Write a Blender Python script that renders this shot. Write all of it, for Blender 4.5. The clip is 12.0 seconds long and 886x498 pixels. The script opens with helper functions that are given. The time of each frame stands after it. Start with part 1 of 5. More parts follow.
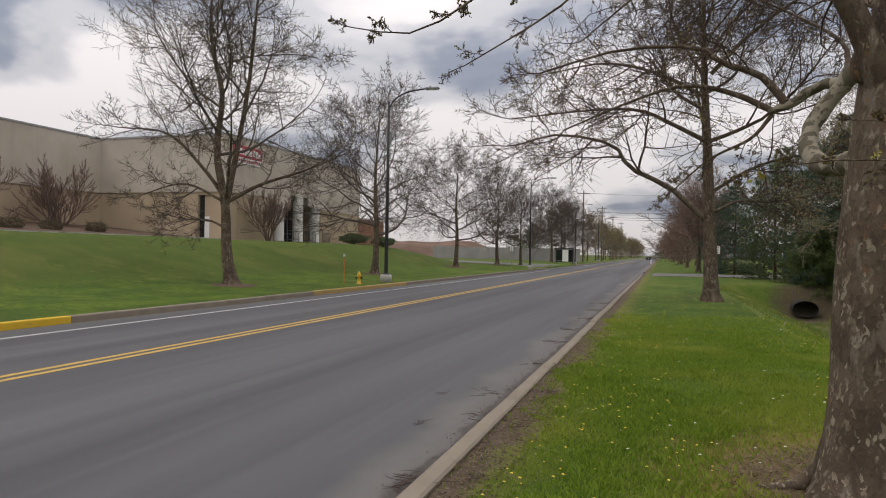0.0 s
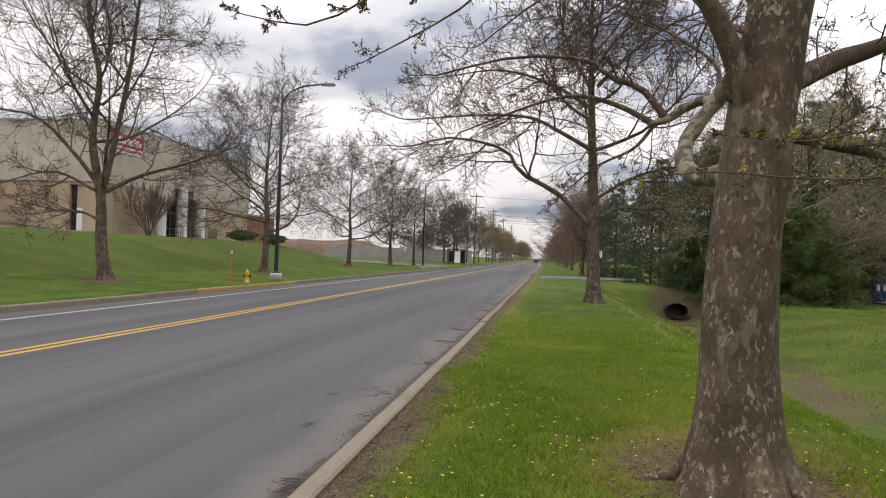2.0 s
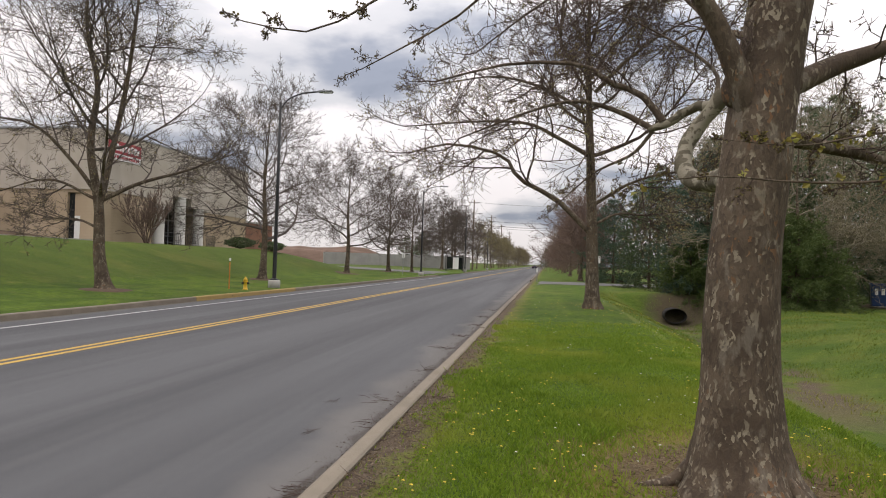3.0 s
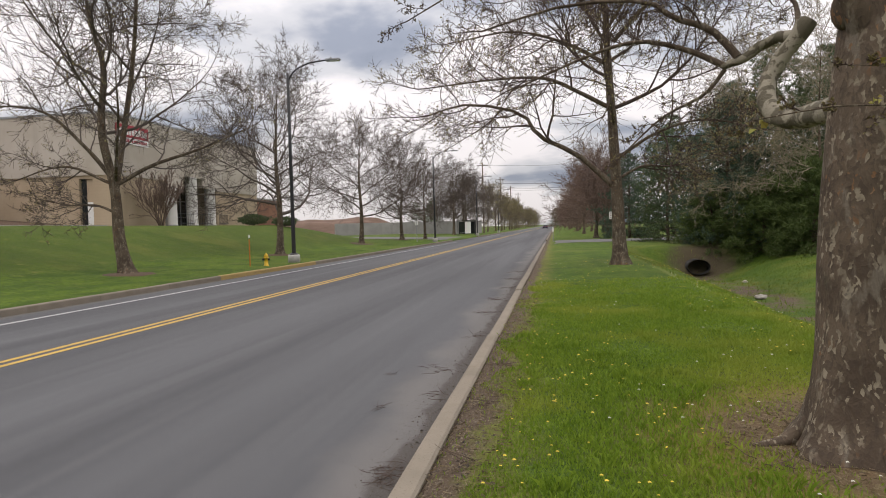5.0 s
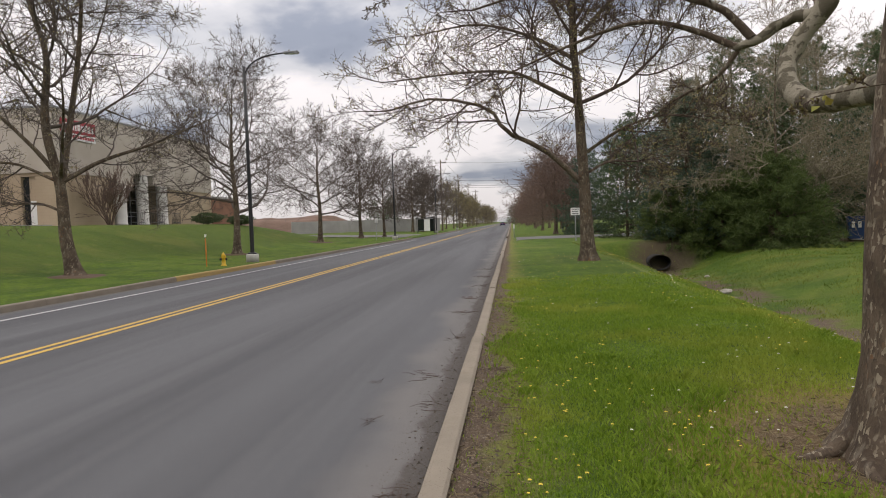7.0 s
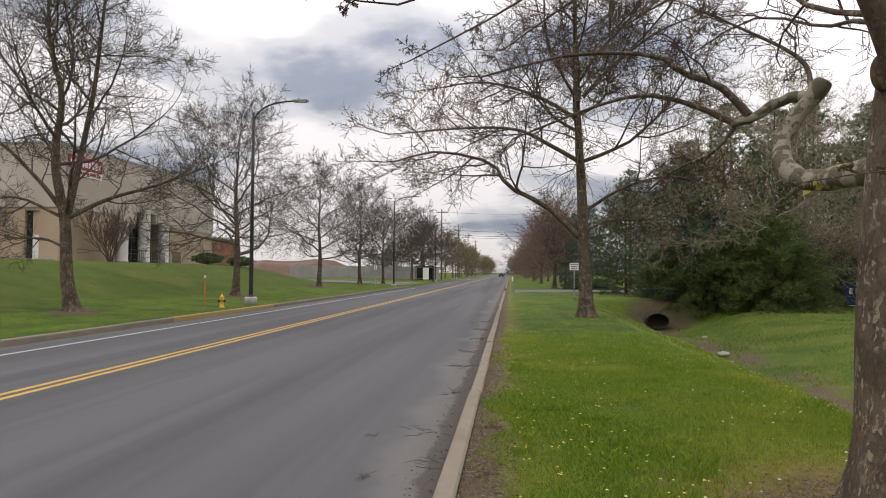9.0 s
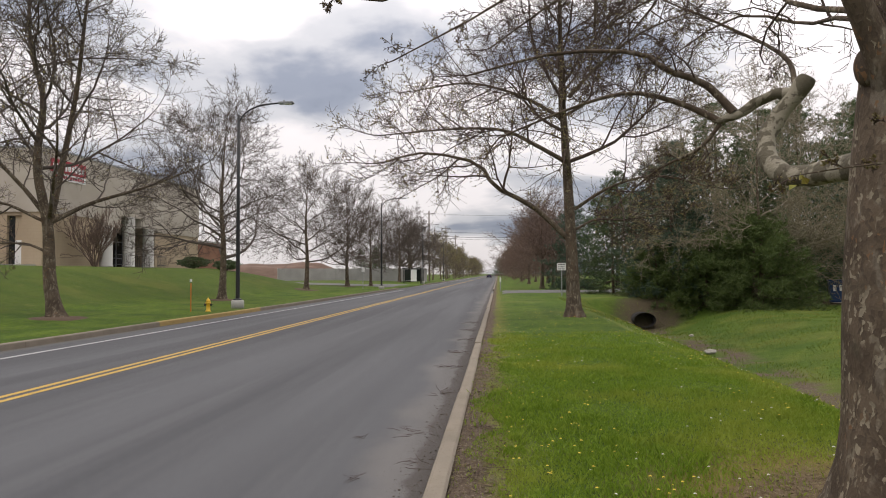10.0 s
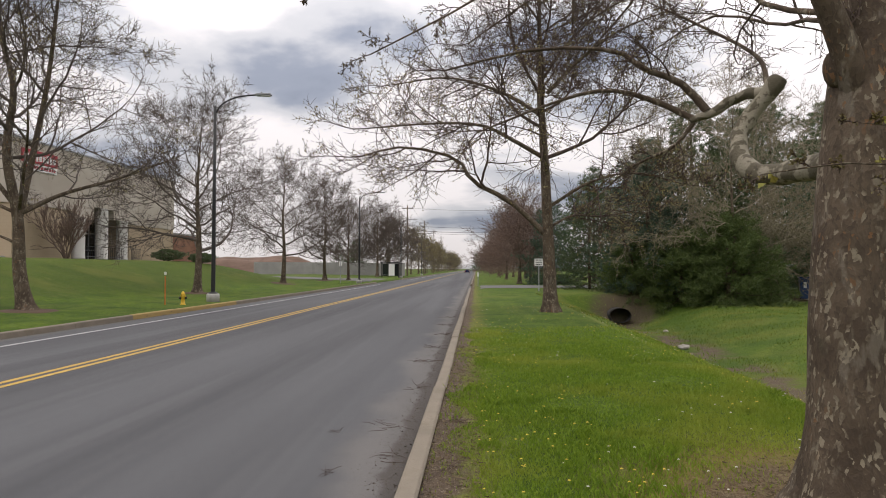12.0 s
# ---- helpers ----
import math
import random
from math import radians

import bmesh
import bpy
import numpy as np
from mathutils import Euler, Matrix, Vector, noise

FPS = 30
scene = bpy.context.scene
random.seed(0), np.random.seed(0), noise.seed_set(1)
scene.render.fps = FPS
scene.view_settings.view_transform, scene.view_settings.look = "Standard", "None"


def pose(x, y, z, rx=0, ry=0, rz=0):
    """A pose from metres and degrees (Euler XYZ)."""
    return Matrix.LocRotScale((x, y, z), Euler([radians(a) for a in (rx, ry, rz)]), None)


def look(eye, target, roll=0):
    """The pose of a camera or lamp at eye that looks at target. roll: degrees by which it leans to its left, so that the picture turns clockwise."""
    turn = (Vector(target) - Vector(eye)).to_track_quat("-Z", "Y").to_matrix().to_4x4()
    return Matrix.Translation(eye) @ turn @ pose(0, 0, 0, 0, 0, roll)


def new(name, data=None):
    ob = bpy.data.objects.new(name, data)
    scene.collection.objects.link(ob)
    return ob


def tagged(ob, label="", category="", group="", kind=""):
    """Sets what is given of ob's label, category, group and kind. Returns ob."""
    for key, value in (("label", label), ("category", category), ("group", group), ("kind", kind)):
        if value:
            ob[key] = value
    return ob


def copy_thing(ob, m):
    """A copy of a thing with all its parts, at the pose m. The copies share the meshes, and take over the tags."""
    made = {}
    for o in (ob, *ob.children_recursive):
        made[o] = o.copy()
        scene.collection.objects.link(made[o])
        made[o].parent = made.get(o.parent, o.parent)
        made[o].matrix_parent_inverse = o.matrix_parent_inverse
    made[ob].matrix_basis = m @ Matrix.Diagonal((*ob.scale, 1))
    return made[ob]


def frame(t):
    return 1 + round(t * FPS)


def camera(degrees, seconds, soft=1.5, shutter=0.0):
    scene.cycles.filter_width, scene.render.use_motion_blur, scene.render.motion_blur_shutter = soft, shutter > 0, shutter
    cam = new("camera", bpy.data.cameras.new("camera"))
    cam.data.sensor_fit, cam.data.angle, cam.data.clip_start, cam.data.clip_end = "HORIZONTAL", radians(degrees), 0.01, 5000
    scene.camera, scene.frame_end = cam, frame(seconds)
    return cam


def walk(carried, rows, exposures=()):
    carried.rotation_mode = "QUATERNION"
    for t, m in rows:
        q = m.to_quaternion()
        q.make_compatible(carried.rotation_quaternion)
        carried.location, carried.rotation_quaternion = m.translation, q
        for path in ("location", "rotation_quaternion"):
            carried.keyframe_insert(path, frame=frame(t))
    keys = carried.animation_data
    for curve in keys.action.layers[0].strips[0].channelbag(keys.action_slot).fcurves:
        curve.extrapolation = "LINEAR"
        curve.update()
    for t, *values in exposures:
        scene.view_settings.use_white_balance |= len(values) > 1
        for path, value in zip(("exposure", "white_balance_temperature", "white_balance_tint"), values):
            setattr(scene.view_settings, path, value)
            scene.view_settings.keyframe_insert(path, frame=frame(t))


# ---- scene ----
import collections
cam = camera(67.2, 12.0, 1.0)
PATH = [
    (0, look((1.528, 0.01, 1.605), (0.906, 1.91, 1.615), 1.0)),
    (0.5, look((1.52, 0.03, 1.597), (1.062, 1.977, 1.584), 0.8)),
    (1, look((1.53, 0.029, 1.608), (1.131, 1.989, 1.588), 0.8)),
    (1.5, look((1.523, 0.033, 1.604), (1.189, 2.005, 1.605), 1.7)),
    (2, look((1.516, 0.031, 1.6), (1.204, 2.006, 1.619), 2.1)),
    (2.5, look((1.504, 0.028, 1.6), (1.21, 2.006, 1.632), 2.4)),
    (2.7, look((1.501, 0.022, 1.599), (1.207, 2.0, 1.637), 2.2)),
    (4.3, look((1.316, 0.207, 1.576), (0.855, 2.153, 1.564), -1.9)),
    (4.5, look((1.216, 0.224, 1.607), (0.697, 2.155, 1.558), -1.6)),
    (5, look((0.962, 0.291, 1.567), (0.628, 2.262, 1.502), -1.6)),
    (5.5, look((0.788, 0.444, 1.553), (0.449, 2.414, 1.488), -1.2)),
    (6, look((0.695, 0.685, 1.546), (0.451, 2.669, 1.461), -2.3)),
    (6.5, look((0.613, 0.704, 1.556), (0.384, 2.685, 1.395), -1.3)),
    (7, look((0.579, 0.759, 1.554), (0.372, 2.746, 1.478), -2.0)),
    (7.2, look((0.572, 0.757, 1.558), (0.35, 2.744, 1.488), -1.7)),
    (8.8, look((0.561, 0.65, 1.622), (0.35, 2.638, 1.676), 0.2)),
    (9, look((0.56, 0.638, 1.629), (0.359, 2.627, 1.699), 0.3)),
    (9.5, look((0.567, 0.649, 1.623), (0.373, 2.637, 1.71), -0.1)),
    (10, look((0.56, 0.667, 1.611), (0.396, 2.659, 1.686), -0.3)),
    (10.5, look((0.579, 0.618, 1.621), (0.438, 2.612, 1.693), -0.3)),
    (11, look((0.573, 0.647, 1.61), (0.44, 2.641, 1.684), -0.2)),
    (11.5, look((0.578, 0.642, 1.62), (0.458, 2.637, 1.681), -0.1)),
    (12, look((0.576, 0.655, 1.609), (0.477, 2.652, 1.668), 0.1)),
]
walk(cam, PATH, [(0.0, -0.34, 6850, 14), (0.5, -0.27, 6850, 14), (1.5, 0.0, 6850, 14), (2.7, -0.04, 6850, 14), (4.5, 0.02, 6850, 14), (5.5, -0.12, 6850, 14), (7.0, -0.12, 6850, 14), (12.0, -0.12, 6850, 14)])
CLOUD_SHIFT, CLOUD_GAIN, SUN_POWER = (0.9, 2.0, 0.0), 0.95, 1.0
SUN_AZ, SUN_EL = radians(235), radians(55)

# ---- world and sun: broken overcast ----
world = bpy.data.worlds.new("sky")
scene.world = world
world.use_nodes = True
wn, wl = world.node_tree.nodes, world.node_tree.links
wn.clear()


def wnode(kind, **inputs):
    n = wn.new(kind)
    for k, v in inputs.items():
        n.inputs[k].default_value = v
    return n


w_out = wnode("ShaderNodeOutputWorld")
w_bg = wnode("ShaderNodeBackground", Strength=0.1)
w_sky = wnode("ShaderNodeTexSky")
w_sky.sky_type, w_sky.sun_disc = "NISHITA", False
w_sky.sun_elevation, w_sky.sun_rotation = SUN_EL, SUN_AZ
w_tc = wnode("ShaderNodeTexCoord")
w_sep = wnode("ShaderNodeSeparateXYZ")
wl.new(w_tc.outputs["Generated"], w_sep.inputs[0])
# a flat cloud deck overhead: direction divided by its height
w_h = wnode("ShaderNodeMath")
w_h.operation = "MAXIMUM"
w_h.inputs[1].default_value = 0.0
wl.new(w_sep.outputs["Z"], w_h.inputs[0])
w_h2 = wnode("ShaderNodeMath")
w_h2.operation = "ADD"
w_h2.inputs[1].default_value = 0.26
wl.new(w_h.outputs[0], w_h2.inputs[0])
w_div = wnode("ShaderNodeVectorMath")
w_div.operation = "DIVIDE"
w_comb = wnode("ShaderNodeCombineXYZ")
for k in range(3):
    wl.new(w_h2.outputs[0], w_comb.inputs[k])
wl.new(w_tc.outputs["Generated"], w_div.inputs[0])
wl.new(w_comb.outputs[0], w_div.inputs[1])
w_map = wnode("ShaderNodeMapping", Scale=(0.62, 0.80, 0.0), Location=CLOUD_SHIFT)
wl.new(w_div.outputs[0], w_map.inputs[0])
w_big = wnode("ShaderNodeTexNoise", Scale=1.45, Detail=7.0, Roughness=0.48, Distortion=0.25)
wl.new(w_map.outputs[0], w_big.inputs["Vector"])
w_ramp = wnode("ShaderNodeValToRGB")
w_ramp.color_ramp.interpolation = "EASE"
CLOUDS = [(0.355, (1.75, 2.1, 2.8)), (0.42, (2.8, 3.2, 4.0)), (0.475, (5.6, 5.85, 6.3)), (0.53, (8.5, 8.4, 8.65))]
w_ramp.color_ramp.elements[0].position = CLOUDS[0][0]
w_ramp.color_ramp.elements[1].position = CLOUDS[-1][0]
for p, c in CLOUDS[1:-1]:
    w_ramp.color_ramp.elements.new(p)
for e, (p, c) in zip(w_ramp.color_ramp.elements, CLOUDS):
    e.color = (*(v / 11 for v in c), 1)
# the cloud deck thins towards the horizon
w_low = wnode("ShaderNodeMapRange")
w_low.interpolation_type = "SMOOTHSTEP"
for k, v in (("From Min", 0.06), ("From Max", 0.20), ("To Min", 0.085), ("To Max", 0.014)):
    w_low.inputs[k].default_value = v
wl.new(w_sep.outputs["Z"], w_low.inputs["Value"])
w_sum = wnode("ShaderNodeMath")
w_sum.operation = "ADD"
wl.new(w_big.outputs["Fac"], w_sum.inputs[0])
wl.new(w_low.outputs["Result"], w_sum.inputs[1])
wl.new(w_sum.outputs[0], w_ramp.inputs[0])
w_gain = wnode("ShaderNodeVectorMath")
w_gain.operation = "SCALE"
# an overcast sky is about three times as bright overhead as at the horizon
w_cie = wnode("ShaderNodeMath")
w_cie.operation = "MULTIPLY_ADD"
w_cie.inputs[1].default_value, w_cie.inputs[2].default_value = 2.0 * 11 * CLOUD_GAIN, 11 * CLOUD_GAIN
wl.new(w_h.outputs[0], w_cie.inputs[0])
wl.new(w_cie.outputs[0], w_gain.inputs["Scale"])
wl.new(w_ramp.outputs[0], w_gain.inputs[0])
w_mix = wnode("ShaderNodeMixRGB", Fac=0.93)
wl.new(w_sky.outputs[0], w_mix.inputs[1])
wl.new(w_gain.outputs[0], w_mix.inputs[2])
wl.new(w_mix.outputs[0], w_bg.inputs["Color"])
wl.new(w_bg.outputs[0], w_out.inputs[0])

sun_data = bpy.data.lights.new("sun", "SUN")
sun_data.energy, sun_data.angle, sun_data.color = SUN_POWER, radians(25), (1.0, 0.96, 0.90)
sun = new("sun", sun_data)
sun.matrix_world = look((0, 0, 50), (-math.sin(SUN_AZ) * 30, -math.cos(SUN_AZ) * 30, 50 - 30 * math.tan(SUN_EL)))


# ---- materials ----
class Mat:
    """A small builder for node materials in world or object space."""

    def __init__(self, name, rough=0.8, metal=0.0, spec=0.3, space="world"):
        self.m = bpy.data.materials.new(name)
        self.m.use_nodes = True
        self.t = self.m.node_tree
        self.b = self.t.nodes["Principled BSDF"]
        self.b.inputs["Roughness"].default_value = rough
        self.b.inputs["Metallic"].default_value = metal
        self.b.inputs["Specular IOR Level"].default_value = spec
        if space == "world":
            self.co = self.t.nodes.new("ShaderNodeNewGeometry").outputs["Position"]
        else:
            self.co = self.t.nodes.new("ShaderNodeTexCoord").outputs["Object"]
        self.sep = None

    def link(self, a, b):
        self.t.links.new(a, b)

    def node(self, kind, **inputs):
        n = self.t.nodes.new(kind)
        for k, v in inputs.items():
            if hasattr(v, "links"):
                self.link(v, n.inputs[k])
            else:
                n.inputs[k].default_value = v
        return n

    def math(self, op, a, b=0.0, clamp=False):
        n = self.t.nodes.new("ShaderNodeMath")
        n.operation, n.use_clamp = op, clamp
        for i, v in enumerate((a, b)):
            if hasattr(v, "links"):
                self.link(v, n.inputs[i])
            else:
                n.inputs[i].default_value = v
        return n.outputs[0]

    def scaled(self, s):
        n = self.node("ShaderNodeMapping", Scale=s)
        self.link(self.co, n.inputs[0])
        return n.outputs[0]

    def noise(self, scale, detail=3.0, stretch=None, rough=0.55, dist=0.0):
        n = self.node("ShaderNodeTexNoise", Scale=scale, Detail=detail, Roughness=rough, Distortion=dist)
        self.link(self.scaled(stretch) if stretch else self.co, n.inputs["Vector"])
        return n.outputs["Fac"]

    def voronoi(self, scale, feature="F1", stretch=None, out="Distance", vector=None):
        n = self.node("ShaderNodeTexVoronoi", Scale=scale)
        n.feature = feature
        self.link(vector or (self.scaled(stretch) if stretch else self.co), n.inputs["Vector"])
        return n.outputs[out]

    def xyz(self, axis):
        if not self.sep:
            self.sep = self.node("ShaderNodeSeparateXYZ")
            self.link(self.co, self.sep.inputs[0])
        return self.sep.outputs[axis]

    def step(self, value, lo, hi):
        """0 below lo to 1 above hi (or the reverse when lo > hi)."""
        n = self.node("ShaderNodeMapRange")
        n.interpolation_type = "SMOOTHSTEP"
        flip = lo > hi
        a, b = (hi, lo) if flip else (lo, hi)
        n.inputs["From Min"].default_value, n.inputs["From Max"].default_value = a, b
        n.inputs["To Min"].default_value, n.inputs["To Max"].default_value = (1, 0) if flip else (0, 1)
        self.link(value, n.inputs["Value"])
        return n.outputs["Result"]

    def mix(self, fac, a, b, mode="MIX"):
        n = self.t.nodes.new("ShaderNodeMixRGB")
        n.blend_type = mode
        for i, v in enumerate((fac, a, b)):
            if hasattr(v, "links"):
                self.link(v, n.inputs[i])
            else:
                n.inputs[i].default_value = v if i == 0 else (*v, 1)
        return n.outputs[0]

    def island(self):
        return self.t.nodes.new("ShaderNodeNewGeometry").outputs["Random Per Island"]

    def chance(self):
        return self.t.nodes.new("ShaderNodeObjectInfo").outputs["Random"]

    def color(self, c):
        if hasattr(c, "links"):
            self.link(c, self.b.inputs["Base Color"])
        else:
            self.b.inputs["Base Color"].default_value = (*c, 1)
        return self

    def rough(self, v):
        self.link(v, self.b.inputs["Roughness"])
        return self

    def bump(self, h, strength=0.3, distance=0.02):
        n = self.node("ShaderNodeBump", Strength=strength, Distance=distance)
        self.link(h, n.inputs["Height"])
        self.link(n.outputs[0], self.b.inputs["Normal"])
        return self


def plain(name, c, rough=0.6, metal=0.0, vary=0.25, scale=6.0, space="object", bump=0.1):
    """Paint, plastic or metal with slight mottling and fine relief."""
    m = Mat(name, rough, metal, 0.4, space)
    n = m.noise(scale, 5.0)
    m.color(m.mix(n, tuple(v * (1 - vary) for v in c), tuple(v * (1 + vary) for v in c)))
    m.bump(m.noise(scale * 12, 2.0), bump, 0.004)
    return m.m


def mat_asphalt():
    m = Mat("asphalt", 0.85, spec=0.25)
    fine = m.noise(260, 2.0)
    blot = m.noise(0.7, 4.0)
    lanes = m.noise(1.0, 4.0, (0.62, 0.018, 0.0))
    tracks = m.noise(2.2, 3.0, (0.9, 0.03, 0.0))
    base = m.mix(m.step(lanes, 0.36, 0.66), (0.055, 0.0563, 0.060), (0.092, 0.094, 0.0985))
    base = m.mix(m.math("MULTIPLY", m.step(tracks, 0.5, 0.75), 0.4), base, (0.13, 0.131, 0.134))
    base = m.mix(m.math("MULTIPLY", blot, 0.25), base, (0.082, 0.0835, 0.087))
    # sand washed along the gutter
    edge = m.math("ADD", m.xyz("X"), m.math("MULTIPLY", m.math("SUBTRACT", m.noise(0.55, 4.0), 0.5), 1.1))
    base = m.mix(m.math("MULTIPLY", m.step(edge, -0.75, -0.30), 0.5), base, (0.175, 0.162, 0.148))
    grit = m.math("ADD", m.xyz("X"), m.math("MULTIPLY", m.math("SUBTRACT", m.noise(1.6, 5.0), 0.5), 0.35))
    base = m.mix(m.math("MULTIPLY", m.step(grit, -0.20, -0.12), 0.8), base, (0.055, 0.047, 0.040))
    far = m.math("ADD", m.xyz("X"), m.math("MULTIPLY", m.math("SUBTRACT", m.noise(1.6, 5.0), 0.5), 0.3))
    base = m.mix(m.math("MULTIPLY", m.step(far, -9.75, -9.95), 0.7), base, (0.10, 0.088, 0.075))
    sp = m.math("MAXIMUM", m.step(fine, 0.58, 0.75), m.step(m.noise(85, 3.0), 0.62, 0.74))
    base = m.mix(m.math("MULTIPLY", sp, 0.55), base, (0.24, 0.24, 0.235))
    base = m.mix(m.math("MULTIPLY", m.step(fine, 0.42, 0.28), 0.5), base, (0.025, 0.025, 0.027))
    m.color(base)
    return m.bump(m.math("ADD", fine, m.math("MULTIPLY", m.noise(90, 2.0), 0.6)), 0.35, 0.006).m


def mat_lawn(name="lawn"):
    m = Mat(name, 0.9, spec=0.15)
    blade = m.noise(60, 4.0, (1, 0.35, 1))
    tuft = m.noise(7, 4.0)
    patch = m.noise(0.55, 5.0)
    mow = m.noise(1.0, 3.0, (1.1, 0.06, 0.3))
    c = m.mix(m.step(patch, 0.36, 0.64), (0.058, 0.110, 0.009), (0.134, 0.202, 0.016))
    c = m.mix(m.math("MULTIPLY", m.step(mow, 0.45, 0.7), 0.4), c, (0.20, 0.25, 0.034))
    c = m.mix(m.step(tuft, 0.62, 0.40), c, m.mix(0.6, c, (0.035, 0.066, 0.011)))
    c = m.mix(m.step(blade, 0.60, 0.36), c, m.mix(0.65, c, (0.026, 0.05, 0.010)))
    # darker, mottled grass colour on the berm
    c = m.mix(m.math("MULTIPLY", m.step(m.math("ADD", m.xyz("X"), m.math("MULTIPLY", m.noise(0.3, 4.0), 3.0)), -14.0, -16.5), 0.72), c, m.mix(m.noise(0.8, 4.0), (0.034, 0.070, 0.011), (0.105, 0.122, 0.024)))
    clump = m.noise(2.6, 5.0, None, 0.7)
    c = m.mix(m.math("MULTIPLY", m.step(clump, 0.56, 0.40), 0.45), c, (0.058, 0.10, 0.014))
    c = m.mix(m.math("MULTIPLY", m.step(m.noise(0.22, 4.0), 0.52, 0.68), 0.35), c, (0.16, 0.155, 0.04))
    # darker olive grass colour from the ditch outwards
    c = m.mix(m.math("MULTIPLY", m.step(m.math("ADD", m.xyz("X"), m.math("MULTIPLY", m.noise(0.4, 4.0), 2.0)), 4.6, 7.0), 0.45), c, m.mix(m.step(m.noise(0.5, 5.0), 0.42, 0.6), (0.055, 0.098, 0.013), (0.125, 0.145, 0.028)))
    # straw and yellow wear
    straw = m.noise(1.3, 6.0, None, 0.65)
    c = m.mix(m.math("MULTIPLY", m.step(straw, 0.60, 0.74), 0.55), c, (0.21, 0.19, 0.055))
    soil = m.mix(m.noise(9, 5.0), (0.062, 0.044, 0.031), (0.14, 0.105, 0.072))
    soil = m.mix(m.step(m.noise(45, 3.0), 0.55, 0.7), soil, (0.24, 0.20, 0.15))
    x, y = m.xyz("X"), m.xyz("Y")
    wob = m.math("MULTIPLY", m.math("SUBTRACT", m.noise(1.7, 5.0, None, 0.65), 0.5), 1.0)
    # bare strip behind the kerb
    strip = m.math("ADD", x, m.math("MULTIPLY", wob, 0.75))
    both = m.math("MULTIPLY", m.step(strip, 0.50, 0.36), m.step(x, 0.0, 0.05))
    c = m.mix(m.math("MULTIPLY", m.step(m.math("ADD", x, wob), 0.95, 0.5), m.math("MULTIPLY", m.step(x, -0.3, 0.0), 0.5)), c, (0.19, 0.165, 0.05))
    c = m.mix(both, c, soil)
    # worn earth round the near trunk
    dx = m.math("DIVIDE", m.math("SUBTRACT", x, 2.75), 1.0)
    dy = m.math("DIVIDE", m.math("SUBTRACT", y, 4.85), 1.25)
    r = m.math("SQRT", m.math("ADD", m.math("MULTIPLY", dx, dx), m.math("MULTIPLY", dy, dy)))
    rw = m.math("ADD", r, m.math("MULTIPLY", wob, 0.8))
    c = m.mix(m.math("MULTIPLY", m.step(rw, 1.75, 0.8), 0.85), c, m.mix(m.noise(11, 4.0), (0.22, 0.185, 0.042), (0.15, 0.10, 0.040)))
    c = m.mix(m.math("MULTIPLY", m.step(rw, 1.0, 0.55), 0.92), c, m.mix(m.noise(5, 5.0), soil, m.mix(m.step(m.noise(24, 4.0), 0.5, 0.62), (0.15, 0.095, 0.052), (0.24, 0.19, 0.095))))
    # mown lip of the ditch and the wash at its bottom
    lip = m.math("ABSOLUTE", m.math("SUBTRACT", x, m.math("ADD", 3.98, m.math("MULTIPLY", wob, 0.15))))
    c = m.mix(m.math("MULTIPLY", m.step(lip, 0.12, 0.03), m.math("MULTIPLY", m.step(y, 30, 14), 0.5)), c, (0.22, 0.23, 0.07))
    bed = m.math("ABSOLUTE", m.math("SUBTRACT", m.math("ADD", x, wob), m.math("ADD", 6.7, m.math("MULTIPLY", y, 0.055))))
    c = m.mix(m.math("MULTIPLY", m.step(bed, 1.25, 0.35), m.math("MULTIPLY", m.step(m.noise(0.55, 5.0, None, 0.65), 0.43, 0.56), m.math("MULTIPLY", m.step(y, 10, 17), m.step(y, 38.6, 37.6)))), c, soil)
    # bare bank round the culvert
    ex = m.math("DIVIDE", m.math("SUBTRACT", x, 9.0), 2.5)
    ey = m.math("DIVIDE", m.math("SUBTRACT", y, 39.2), 2.2)
    er = m.math("ADD", m.math("SQRT", m.math("ADD", m.math("MULTIPLY", ex, ex), m.math("MULTIPLY", ey, ey))), m.math("MULTIPLY", wob, 0.7))
    c = m.mix(m.math("MULTIPLY", m.step(er, 1.0, 0.4), 0.9), c, m.mix(0.55, soil, (0.05, 0.036, 0.026)))
    # needle litter under the pines
    c = m.mix(m.math("MULTIPLY", m.math("MULTIPLY", m.step(m.math("ADD", x, wob), 7.5, 10), m.step(x, 44, 40)), m.math("MULTIPLY", m.step(m.math("ADD", y, m.math("MULTIPLY", wob, 2.0)), 40.0, 41.5), m.step(y, 50.5, 49.5))), c, m.mix(m.noise(6, 4.0), (0.06, 0.042, 0.028), (0.12, 0.085, 0.05)))
    return m.color(c).bump(m.math("ADD", blade, m.math("MULTIPLY", tuft, 0.8)), 0.8, 0.05).m


